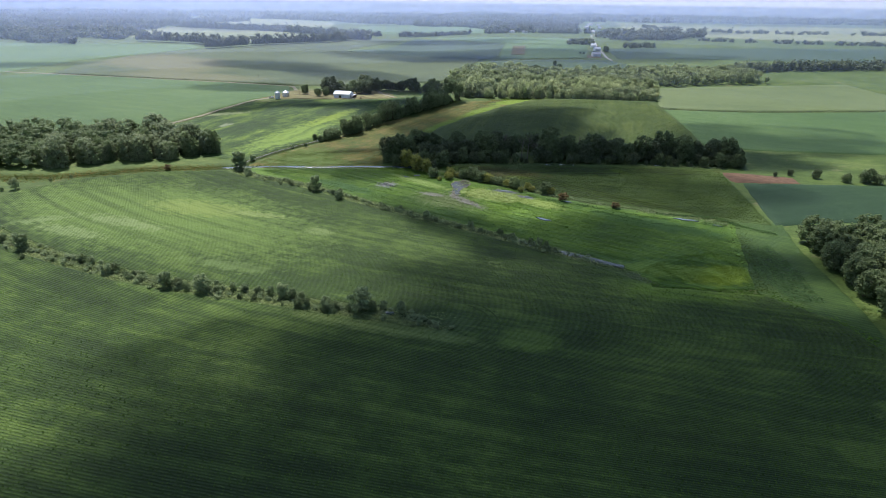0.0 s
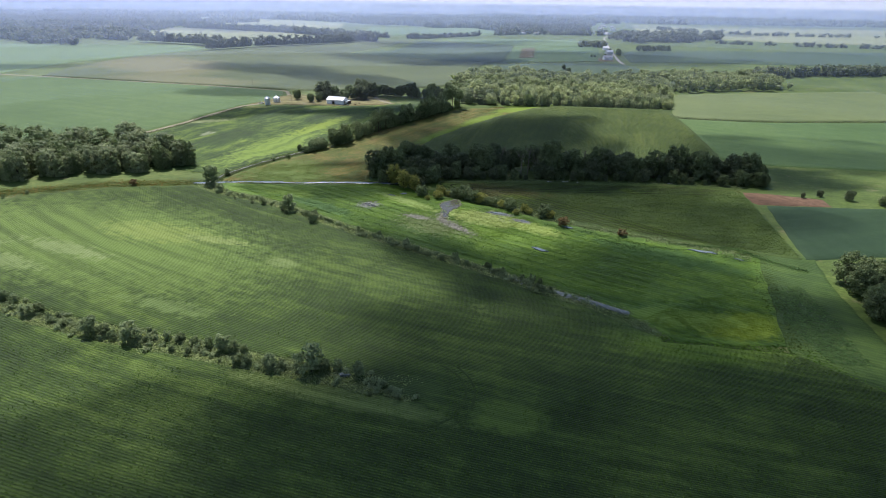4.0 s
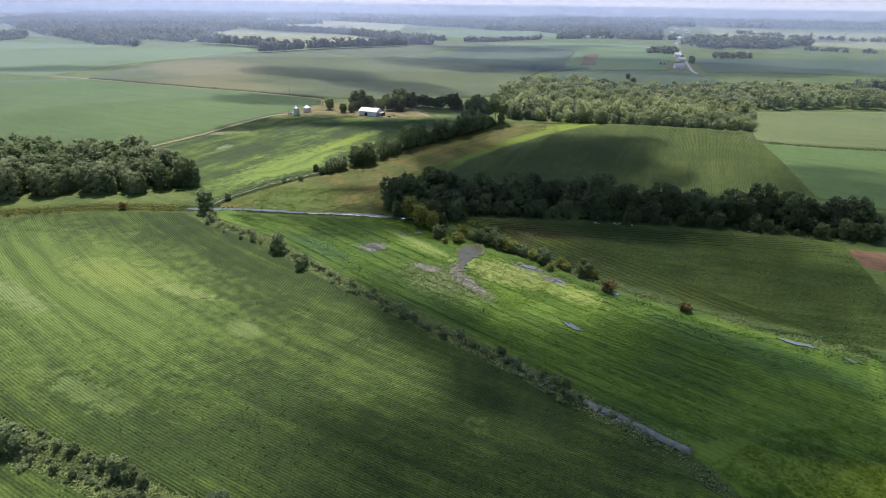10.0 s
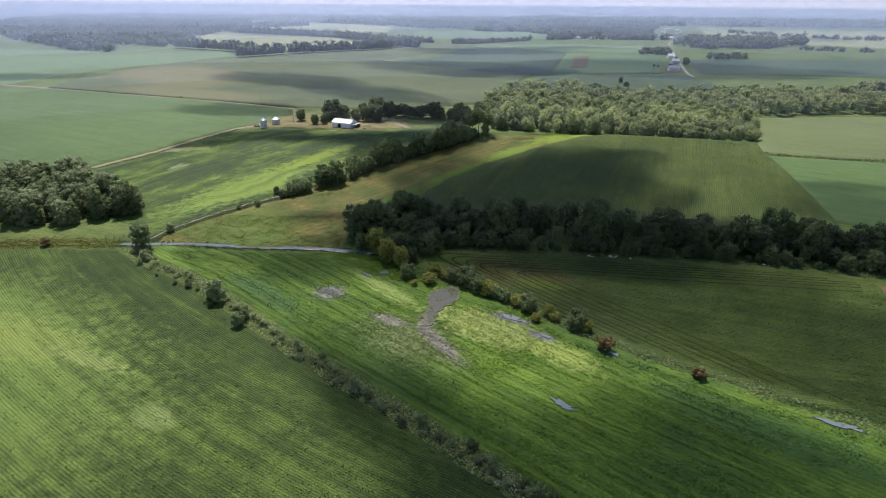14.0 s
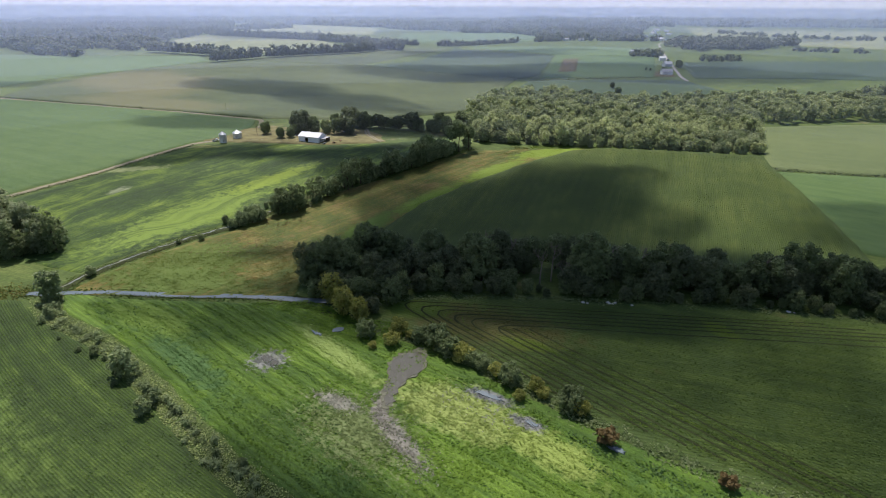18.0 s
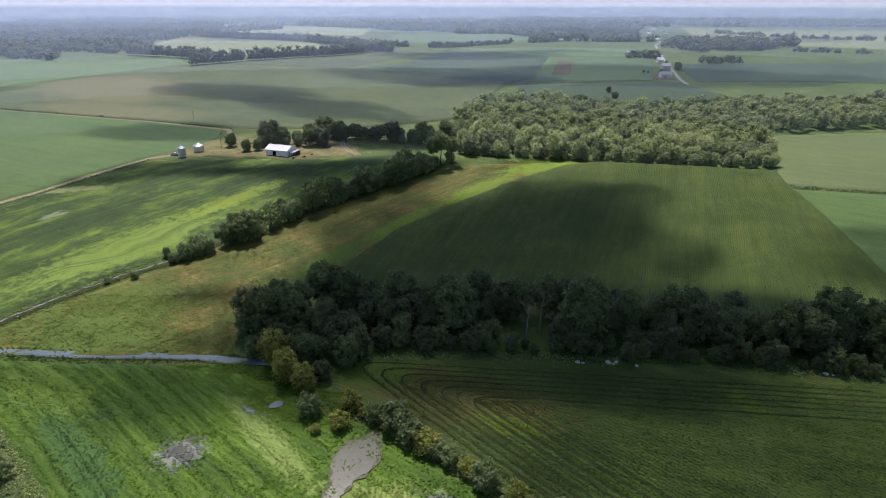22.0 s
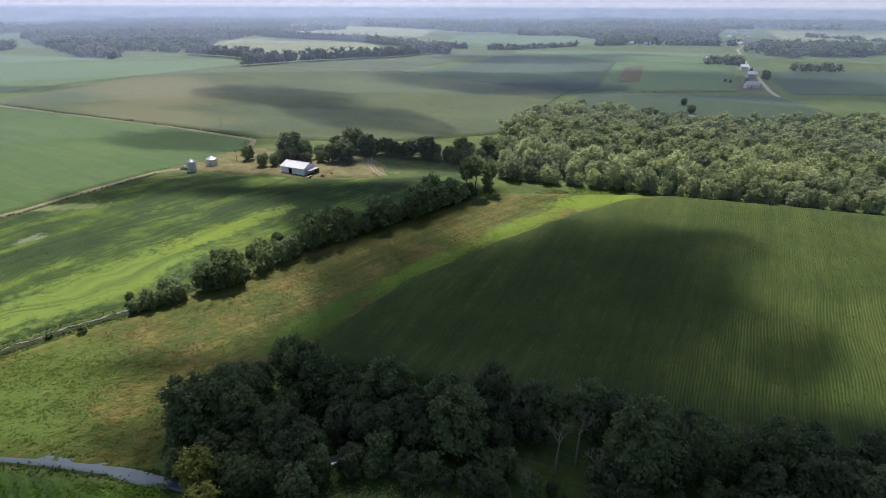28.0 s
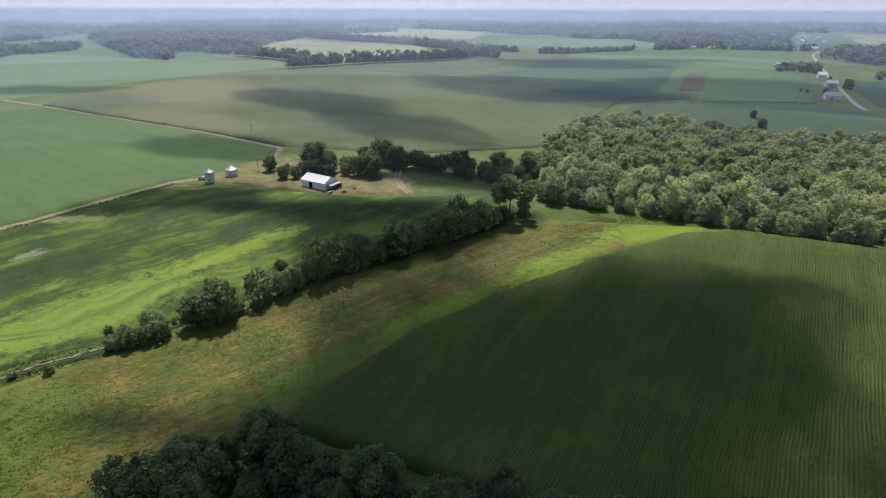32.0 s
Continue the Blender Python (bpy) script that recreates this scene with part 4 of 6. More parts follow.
# along the ditch up to the tall tree
airy_trees = [make_tree("ditch_tree", 55 + i, 12.5, 4.6, 24, 44, 0.6, LEAF, 0.10, "tall thin-leaved tree along the ditch", "tree", G_DITCH, False) for i in range(2)]
for x, y, s in ((-99, 428, 0.45), (-95, 431, 0.6), (-91, 434, 0.75), (-88, 438, 0.95), (-91, 441, 0.85), (-82, 447, 0.95), (-77, 449, 0.8), (-80, 453, 0.8), (-74, 453, 0.9), (-71, 458, 0.8),
                (-65, 467, 0.7), (-66, 462, 0.75), (-62, 473, 0.8), (-60, 479, 0.9), (-44, 496, 0.9), (-40, 500, 0.7), (-36, 506, 1.0), (-31, 513, 1.3), (-34, 510, 0.8), (-24, 520, 1.0), (-20, 525, 0.9),
                (-16, 527, 1.15), (-12, 533, 1.2), (-9, 539, 1.35), (-5, 544, 1.2), (-1, 549, 1.4), (2, 554, 1.3), (-12, 541, 1.0), (-3, 553, 1.2)):
    plant(ditch_trees, x - 0.8, y + 0.8, s * 1.35, rng)
for x, y in strung(rng, DITCH[4:], 11.0, 2.5):
    plant(ditch_trees, x - 4.5, y + 3.5, rng.uniform(0.4, 0.95), rng)
for x, y, s in ((-69, 467, 0.95), (-56, 487, 1.15), (-52, 490, 1.25), (-48, 495, 1.05), (-46, 502, 1.1), (-53, 484, 0.8)):
    plant(airy_trees, x, y, s * 1.15, rng)
ditch_shrubs = [make_tree("ditch_shrub", 88, 6.0, 3.3, 14, 46, 0.5, LEAF, 0.0, "leafy green shrub on the ditch bank", "shrub", "shrubs on the ditch bank", True, 0.08)]
for x, y in strung(rng, DITCH[4:], 3.0, 2.0):
    plant(ditch_shrubs, x, y, rng.uniform(0.4, 0.95), rng)
tall_trees = [make_tree("tall_tree", 97, 15.5, 4.4, 20, 46, 0.7, LEAF_MID, 0.42, "tall tree with a bare trunk at the ditch's end", "tree", G_DITCH)]
for x, y, s in ((14.5, 568, 1.15), (8, 562, 1.12), (3, 561, 0.95)):
    plant(tall_trees, x, y, s, rng)
plant(shrubs, -109, 413, 0.8, rng)
plant(shrubs, -118, 408, 0.6, rng)
plant(shrubs, -137, 372, 0.9, rng)

# round the farmyard
for x, y, s in ((-153, 600, 0.95), (-136, 588, 0.8), (-129, 591, 0.85), (-141, 600, 0.8), (-130, 601, 1.05), (-135, 624, 1.25), (-128, 613, 1.2), (-121, 619, 1.05), (-116, 610, 1.1), (-124, 605, 0.8), (-108, 616, 1.1),
                (-104, 607, 0.95), (-96, 608, 1.1), (-88, 611, 1.1), (-92, 619, 0.9), (-100, 636, 1.15), (-93, 639, 1.2), (-107, 640, 1.0), (-86, 640, 1.1), (-81, 634, 1.1), (-75, 632, 1.15), (-68, 637, 1.15),
                (-62, 634, 1.05), (-55, 631, 0.95), (-49, 631, 0.8), (-38, 633, 1.15), (-32, 640, 1.15), (-28, 624, 0.9), (-22, 634, 1.15), (-15, 626, 0.95), (-9, 637, 1.1), (0, 630, 1.0), (3, 645, 1.1), (-16, 645, 1.1),
                (-33, 627, 0.8), (-6, 617, 0.8), (-112, 603, 0.5), (-84, 605, 0.55), (-78, 626, 0.5)):
    plant(yard_trees, x, y, s * 1.02, rng)

# the corner on the right
for x, y in scattered(rng, [(180, 243), (173, 222), (171, 205), (169, 188), (170, 150), (205, 150), (218, 200), (206, 240)], 6.8):
    plant(corner_trees, x, y, rng.uniform(0.8, 1.1), rng)
for x, y, s in ((226, 353, 0.4), (238, 356, 0.55), (252, 350, 0.6), (267, 342, 0.7), (280, 341, 0.9), (287, 340, 0.7), (298, 345, 0.8)):
    plant(farm_trees, x, y, s, rng)

# hedgerows: uneven groups of shrubs with gaps between them
def hedgerow(line, groups, lone, side, seed, low, big):
    r = np.random.default_rng(seed)
    p = along(line, 400)
    for _ in range(groups):
        at = p[int(r.integers(6, 394))]
        many = int(r.integers(2, 7))
        lead = r.uniform(low, big)
        for k in range(many):
            d = p[min(399, int(np.argmin(np.hypot(*(p - at).T))) + 4)] - at
            d = d / (np.linalg.norm(d) + 1e-6)
            o = r.normal() * 2.2 * math.sqrt(many)
            q = at + d * o + r.normal(size=2) * side
            plant(shrubs, q[0], q[1], lead * r.uniform(0.55, 1.1) * math.exp(-(o / 13) ** 2), rng)
    return [tuple(p[i] + r.normal(size=2) * side) for i in r.integers(0, 400, lone)]


low_growth = hedgerow(HEDGE_A, 9, 150, 2.4, 301, 0.5, 0.8)
for x, y, s in ((-207, 228, 0.9), (-192, 220, 1.0), (-186, 217, 0.5), (-157, 208, 0.7), (-152, 206, 0.6), (-140, 197, 1.25), (-138, 200, 1.1), (-133, 197, 0.6), (-128, 193, 0.6), (-123, 191, 0.9), (-110, 186, 1.25),
                (-105, 186, 1.15), (-101, 184, 1.1), (-94, 183, 1.2), (-88, 182, 1.0), (-97, 188, 0.8), (-83, 185, 0.8), (-78, 184, 0.85), (-78, 178, 0.8), (-72, 177, 0.8), (-72, 182, 0.75), (-67, 181, 0.95),
                (-62, 180, 0.9), (-58, 179, 0.95), (-54, 178, 0.85), (-54, 172, 0.9), (-51, 172, 0.8), (-43, 170, 0.7), (-40, 171, 0.7), (-34, 170, 0.9), (-30, 169.5, 1.2), (-26, 170, 1.2), (-22, 170.5, 1.0), (-15, 168, 0.6)):
    plant(shrubs, x, y, s * 1.35, rng)
low_growth += hedgerow(HEDGE_B[:-1], 10, 110, 1.6, 302, 0.4, 0.7)
for x, y, s in ((-139, 352, 1.6), (-130, 344, 1.1), (-129, 339, 1.0), (-128, 334, 0.8), (-114, 325, 0.7), (-102, 319, 0.9), (-95, 318, 1.1), (-90, 316, 0.8), (-78, 309, 1.2), (-82, 311, 0.9), (-78, 304, 0.7),
                (-61, 298, 1.0), (-61, 293, 0.8), (-66, 302, 0.7), (-53, 295, 0.5), (-46, 290, 0.6), (-33, 281, 0.6), (-24, 278, 0.9), (-9, 264, 0.8), (-4, 261, 0.7), (2, 256, 0.7), (8, 252, 0.8), (14, 252, 1.1),
                (19, 248, 0.6), (28, 246, 0.9), (30, 241, 0.7), (34, 239, 0.7), (42, 235, 0.6), (46, 233, 0.9), (49, 232, 0.7), (-246, 319, 0.8), (-257, 304, 0.9), (-262, 300, 0.8), (-238, 327, 0.6)):
    plant(shrubs, x, y, s * 1.3, rng)
for x, y, s in ((-7, 340, 0.9), (3, 336, 1.0), (-3, 333, 0.55), (4, 344, 0.9), (9, 341, 0.7), (13, 339, 1.0), (19, 337, 1.1), (24, 332, 1.0), (28, 330, 1.05), (35, 326, 0.85), (40, 323, 1.0), (44, 320, 1.0),
                (47, 312, 0.8), (52, 317, 0.9), (54, 314, 0.9), (62, 310, 0.9), (65, 308, 0.7), (31, 328, 0.7), (16, 342, 0.8)):
    plant(pond_shrubs, x, y, s, rng)
plant(rust_shrub, -186, 347, 1.3, rng)
plant(rust_shrub, 97.5, 285.5, 1.0, rng)
plant(rust_shrub, 70, 297, 1.1, rng)


# deep and far woods and tree lines: too many to count
def far_wood(name, spots, h, spread, mat, label, seed, per=9, lobes=3, leaf=0):
    r = np.random.default_rng(seed)
    verts, faces, k = [], [], 0
    for x, y in spots:
        s = r.uniform(0.5, 1.3)
        z = lz(x, y)
        set_of = [(x + r.uniform(-1, 1) * spread * 0.6, y + r.uniform(-1, 1) * spread * 0.6, z + h * s * r.uniform(0.4, 0.85), spread * s * r.uniform(0.5, 0.8) * (3 / max(3, lobes)) ** 0.5) for _ in range(lobes)]
        set_of.append((x, y, z + h * 0.3, spread * 0.8))
        v, f = leaf_cloud(r, set_of, per, leaf or spread * 0.5, True, 6, 3)
        verts.append(v)
        faces.append(f + k)
        k += len(v)
    verts, faces = np.concatenate(verts), np.concatenate(faces)
    return tagged(new(name, mesh_of(name, verts, faces, mat)), label, "wood", "", "stuff")


def band(line, wide, gap, seed):
    r = np.random.default_rng(seed)
    out = []
    for k in range(max(1, int(wide / gap))):
        out += [(x, y + (k - wide / gap / 2) * gap) for x, y in strung(r, line, gap, gap * 0.4)]
    return out


far_wood("low_bushes", low_growth, 1.7, 1.2, LEAF_MID, "low leafy bushes filling the hedgerows", 98, 22, 3, 0.42)
far_wood("clump_interior", back, 16, 5.2, LEAF_MID, "treetops deep in the clump", 97, 26, 6, 0.95)
mixed_in = np.random.default_rng(98).uniform(size=len(deep)) < 0.27
far_wood("wood_interior", [q for q, m in zip(deep, mixed_in) if not m], 13.5, 5.2, LEAF_PALE, "pale green treetops deep in the wood", 99, 30, 11, 0.95)
far_wood("wood_interior", [q for q, m in zip(deep, mixed_in) if m], 14.5, 5.4, LEAF_CLUMP, "darker grey-green treetops deep in the wood", 100, 30, 11, 0.95)


def uneven(spots, seed, scale=0.03, cut=-0.25):
    """Thins a set of spots to drifts and gaps."""
    return [(x, y) for x, y in spots if noise.noise((x * scale + seed, y * scale, seed)) > cut]


far_wood("tree_line", uneven(band([(-470, 1130), (-440, 1170), (-413, 1216), (-330, 1300), (-276, 1350), (-205, 1500)], 22, 6, 1), 12.0, 0.045, -0.30), 19, 6.5, LEAF_HAZED, "dark row of trees along far fields", 1, 8, 4)
far_wood("tree_line", uneven(band([(-700, 1305), (-620, 1275), (-541, 1247), (-470, 1190)], 24, 6.5, 2), 2.0, 0.04, -0.35), 21, 6.5, LEAF_HAZED, "row of tall far trees", 2, 8, 4)
far_wood("tree_line", uneven(band([(-917, 1983), (-700, 1880), (-484, 1770), (-400, 1700), (-330, 1640), (-290, 1560), (-197, 1450)], 34, 10, 3), 3.0, 0.02, -0.5), 17, 9, LEAF_HAZED, "tree line between far fields", 3)
far_wood("tree_line", uneven(band([(-300, 1640), (-94, 1600), (-17, 1650), (49, 1682), (159, 1706), (300, 1725), (433, 1748)], 26, 9, 4), 4.0, 0.016, -0.2), 11, 7, LEAF_HAZED, "low trees at a far field edge", 4)
far_wood("tree_line", uneven(band([(-120, 2330), (60, 2240), (160, 1900), (250, 1800)], 50, 15, 14), 5.0), 16, 10, LEAF_HAZED, "trees at the edge of the town", 14)
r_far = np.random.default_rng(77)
far_wood("far_wood", uneven(scattered(r_far, [(-741, 1316), (-830, 1517), (-900, 1750), (-985, 2081), (-1010, 2315), (-1300, 2900), (-2500, 2900), (-1900, 2000), (-1521, 1668), (-1211, 1429), (-973, 1271), (-876, 1192), (-760, 1167), (-800, 1230), (-930, 1345), (-861, 1356)], 17), 6.0, 0.006, -0.5), 19, 10, LEAF_HAZED, "hazy far woodland", 5, 5, 2)
far_wood("far_wood", scattered(r_far, [(-1130, 1180), (-1150, 1300), (-1230, 1390), (-1270, 1310), (-1200, 1200)], 12), 15, 8, LEAF_HAZED, "hazy far clump of trees", 6, 6, 3)
far_wood("far_wood", scattered(r_far, [(-1095, 1095), (-1145, 1172), (-1260, 1260), (-1320, 1160)], 12), 15, 8, LEAF_HAZED, "hazy far clump of trees", 18, 6, 3)
far_wood("tree_line", band([(-1500, 1380), (-1622, 1480), (-1699, 1689)], 30, 11, 19), 14, 8, LEAF_HAZED, "hazy far tree line", 19, 6, 3)
far_wood("far_wood", scattered(r_far, [(-1010, 2300), (-914, 2480), (-880, 2600), (-1060, 2620)], 20), 17, 13, LEAF_HAZED, "hazy far clump of trees", 20, 5, 2)
far_wood("far_wood", uneven(scattered(r_far, [(-260, 2400), (200, 2420), (640, 2700), (500, 3300), (-500, 3300), (-480, 2620)], 26), 21.0, 0.008, -0.2), 15, 15, LEAF_HAZED, "hazy woods behind the far town", 21, 5, 1)
far_wood("town_trees", uneven(scattered(r_far, [(120, 1720), (400, 1700), (470, 2100), (620, 2650), (200, 2400)], 22), 7.0, 0.02, -0.05), 15, 9, LEAF_HAZED, "trees among the houses of a far town", 7, 6, 2)
far_wood("town_trees", uneven(scattered(r_far, [(425, 1630), (395, 1520), (440, 1390), (530, 1410), (640, 1530), (760, 1640), (600, 1680)], 12), 8.0, 0.02, -0.12), 17, 8, LEAF_HAZED, "dark trees beside the road", 8, 7, 3)
far_wood("town_trees", scattered(r_far, [(262, 1240), (318, 1225), (330, 1300), (290, 1300)], 12), 10, 6, LEAF_DARK, "dark trees round a far house", 15, 7, 3)
far_wood("town_trees", scattered(r_far, [(360, 1155), (430, 1165), (420, 1195), (365, 1190)], 11), 9, 5, LEAF_DARK, "dark clump beside the road", 16, 7, 3)
far_wood("tree_line", band([(420, 815), (520, 840), (640, 855), (900, 900)], 24, 8, 9), 11, 6, LEAF_DARK, "dark far tree line", 9, 8, 3)
far_wood("tree_line", uneven(band([(560, 1470), (640, 1440), (780, 1385), (1000, 1340), (1400, 1330)], 16, 9, 10), 9.0), 8, 6, LEAF_HAZED, "scattered far trees", 10)
far_wood("tree_line", uneven(band([(760, 2250), (860, 2020), (960, 1880), (1300, 1850), (1700, 1900)], 20, 14, 17), 10.0), 10, 8, LEAF_HAZED, "scattered far trees", 17)
far_wood("far_wood", uneven(scattered(r_far, [(700, 2850), (2600, 3000), (3000, 4000), (-3000, 4000), (-2600, 3100), (-1300, 3150), (-500, 2700), (100, 2600)], 40), 11.0, 0.003, -0.25), 15, 22, LEAF_HAZED, "hazy woods toward the skyline", 11, 4, 1)
far_wood("far_wood", scattered(r_far, [(-2600, 1500), (-1700, 1650), (-2000, 2200), (-3200, 2600), (-3400, 1700)], 40), 15, 21, LEAF_HAZED, "hazy woods toward the skyline", 12, 4, 1)
for x, y, sz in ((296, 1052, 1.0), (300, 1060, 1.1), (306, 1148, 0.6), (244, 1005, 0.5), (240, 1012, 0.5)):
    plant(farm_trees, x, y, sz, rng)
for x, y in strung(rng, [(22, 772), (50, 800), (96, 794), (146, 770), (190, 764), (225, 766)], 8.5, 4):
    plant(farm_trees, x, y, rng.uniform(0.7, 1.15), rng)
plant(farm_trees, 165, 850, 1.0, rng)
plant(farm_trees, 260, 1000, 0.8, rng)

# ---- the farm ----
def box(bm, x0, y0, z0, x1, y1, z1):
    m = Matrix.Translation(((x0 + x1) / 2, (y0 + y1) / 2, (z0 + z1) / 2)) @ Matrix.Diagonal((x1 - x0, y1 - y0, z1 - z0, 1))
    return bmesh.ops.create_cube(bm, size=1, matrix=m)["verts"]


def boxed(*boxes):
    bm = bmesh.new()
    for b in boxes:
        box(bm, *b)
    return bm


def slab(bm, pts, thick):
    """A flat panel through four corners, given a thickness along its normal."""
    a, b, c, d = [Vector(p) for p in pts]
    n = (b - a).cross(d - a).normalized() * thick
    lo = [bm.verts.new(p) for p in (a, b, c, d)]
    hi = [bm.verts.new(p + n) for p in (a, b, c, d)]
    bm.faces.new(lo[::-1])
    bm.faces.new(hi)
    for i in range(4):
        bm.faces.new((lo[i], lo[(i + 1) % 4], hi[(i + 1) % 4], hi[i]))


def gable_shed(name, long, wide, eave, ridge, wall_mat, roof_mat, label, category="barn", door=True):
    """A metal shed with its ridge along x: four walls, ribbed roof slopes, a big doorway in the front."""
    base = new(name)
    hl, hw = long / 2, wide / 2
    bm = bmesh.new()
    if door:
        box(bm, -hl, -hw, -0.5, -hl * 0.35, -hw + 0.2, eave)
        box(bm, -hl * 0.05, -hw, -0.5, hl, -hw + 0.2, eave)
        box(bm, -hl * 0.35, -hw, eave * 0.82, -hl * 0.05, -hw + 0.2, eave)
    else:
        box(bm, -hl, -hw, -0.5, hl, -hw + 0.2, eave)
    part("front_wall", bm, wall_mat, base)
    part("back_wall", boxed((-hl, hw - 0.2, -0.5, hl, hw, eave)), wall_mat, base)
    for s, nm in ((-1, "gable_wall"), (1, "gable_wall")):
        bm = bmesh.new()
        x0, x1 = s * hl - (0.2 if s > 0 else 0), s * hl + (0.2 if s < 0 else 0)
        prof = [(-hw + 0.2, -0.5), (hw - 0.2, -0.5), (hw - 0.2, eave), (0, ridge - 0.1), (-hw + 0.2, eave)]
        f0 = [bm.verts.new((x0, y, z)) for y, z in prof]
        f1 = [bm.verts.new((x1, y, z)) for y, z in prof]
        bm.faces.new(f0[::-1])
        bm.faces.new(f1)
        for i in range(5):
            bm.faces.new((f0[i], f0[(i + 1) % 5], f1[(i + 1) % 5], f1[i]))
        part(nm, bm, wall_mat, base)
    for s in (-1, 1):
        roof = part("roof_slope", bmesh.new(), roof_mat, base)
        bm = bmesh.new()
        e = s * (hw + 0.4)
        z0 = eave - 0.4 * (ridge - eave) / hw
        quad = [(-hl - 0.4, e, z0), (hl + 0.4, e, z0), (hl + 0.4, 0, ridge), (-hl - 0.4, 0, ridge)]
        slab(bm, quad if s < 0 else quad[::-1], 0.08)
        bm.to_mesh(roof.data)
        bm.free()
        k = int(long / 1.2)
        bm = bmesh.new()
        for i in range(k + 1):
            x = -hl - 0.3 + (long + 0.6) * i / k
            q = [(x - 0.04, e, z0 + 0.08), (x + 0.04, e, z0 + 0.08), (x + 0.04, 0, ridge + 0.08), (x - 0.04, 0, ridge + 0.08)]
            slab(bm, q if s < 0 else q[::-1], 0.06)
        part("roof_ribs", bm, roof_mat, roof)
    part("ridge_cap", boxed((-hl - 0.4, -0.25, ridge + 0.03, hl + 0.4, 0.25, ridge + 0.16)), roof_mat, base)
    if door:
        part("sliding_door", boxed((-hl * 0.02, -hw - 0.12, 0, hl * 0.26, -hw - 0.04, eave * 0.8)), wall_mat, base, "white sliding door, pushed open")
    part("floor_slab", boxed((-hl + 0.2, -hw + 0.2, -0.5, hl - 0.2, hw - 0.2, 0.06)), SOIL, base)
    return tagged(base, label, category)


barn = gable_shed("barn", 18, 11, 4.4, 6.8, WHITE_TIN, WHITE_TIN, "white sheet-metal barn with a pale gabled roof and an open doorway")
barn.matrix_basis = pose(-108, 582.5, lz(-107, 580), 0, 0, -14)
lean = new("lean_to")
part("roof_slope", boxed((-1.9, -4.4, 3.2, 1.9, 4, 3.32)), GREY_ROOF, lean)
for px, py in ((-1.7, -3.8), (1.7, -3.8), (1.7, 3.8), (-1.7, 3.8)):
    part("post", boxed((px - 0.1, py - 0.1, -0.4, px + 0.1, py + 0.1, 3.2)), BARK, lean)
part("back_wall", boxed((-1.7, 3.7, -0.4, 1.7, 3.8, 3.2)), RUSTY, lean)
tagged(lean, "dark open lean-to against the barn's gable", "shed")
lean.matrix_basis = pose(-97.2, 580.4, lz(-97, 580), 0, 0, -14)


def grain_bin(name, radius, wall, peak, label):
    """A round corrugated steel bin: ringed wall, cone roof with ribs, cap, hatch, ladder."""
    base = new(name)
    seg, rings = 28, int(wall / 0.4)
    bm = bmesh.new()
    prev = None
    for i in range(rings + 1):
        r = radius + (0.05 if i % 2 else 0.0)
        ring = [bm.verts.new((r * math.cos(2 * math.pi * k / seg), r * math.sin(2 * math.pi * k / seg), -0.3 + (wall + 0.3) * i / rings)) for k in range(seg)]
        if prev:
            for k in range(seg):
                bm.faces.new((prev[k], prev[(k + 1) % seg], ring[(k + 1) % seg], ring[k]))
        prev = ring
    part("wall", bm, TIN, base)
    bm = bmesh.new()
    bmesh.ops.create_cone(bm, segments=seg, radius1=radius + 0.2, radius2=0.45, depth=peak - wall, cap_ends=True, matrix=Matrix.Translation((0, 0, (wall + peak) / 2)))
    roof = part("roof", bm, TIN, base)
    for k in range(14):
        a = 2 * math.pi * k / 14
        bm = bmesh.new()
        tv, tf = [], []
        limb(tv, tf, (math.cos(a) * (radius + 0.2), math.sin(a) * (radius + 0.2), wall + 0.03), (math.cos(a) * 0.45, math.sin(a) * 0.45, peak + 0.03), 0.05, 0.05, 4)
        bm.free()
        rib = new("rib", mesh_of("rib", tv, tf, TIN))
        rib.parent = roof
    bm = bmesh.new()
    bmesh.ops.create_cone(bm, segments=16, radius1=0.55, radius2=0.3, depth=0.4, cap_ends=True, matrix=Matrix.Translation((0, 0, peak + 0.2)))
    part("cap", bm, TIN, base)
    part("door", boxed((-0.5, -radius - 0.12, 0.5, 0.5, -radius - 0.02, 2.2)), GREY_ROOF, base)
    bm = boxed((0.9, -radius - 0.2, 0, 0.95, -radius - 0.1, wall), (1.35, -radius - 0.2, 0, 1.4, -radius - 0.1, wall))
    for i in range(int(wall / 0.5)):
        box(bm, 0.9, -radius - 0.18, 0.3 + i * 0.5, 1.4, -radius - 0.13, 0.34 + i * 0.5)
    part("ladder", bm, GREY_ROOF, base)
    bm = bmesh.new()
    bmesh.ops.create_cone(bm, segments=seg, radius1=radius + 0.35, radius2=radius + 0.35, depth=0.5, cap_ends=True, matrix=Matrix.Translation((0, 0, -0.1)))
    part("foundation", bm, GRAVEL, base)
    return tagged(base, label, "grain bin", "grain bins by the lane")


b1 = grain_bin("grain_bin", 2.7, 6.2, 8.0, "tall narrow galvanised steel grain bin with a cone roof")
b1.matrix_basis = pose(-174.6, 570.0, lz(-174.6, 570.0), 0, 0, 30)
b2 = grain_bin("grain_bin", 3.5, 4.3, 6.3, "squat galvanised steel grain bin with a cone roof")
b2.matrix_basis = pose(-170.0, 584.2, lz(-170, 584.2), 0, 0, 10)


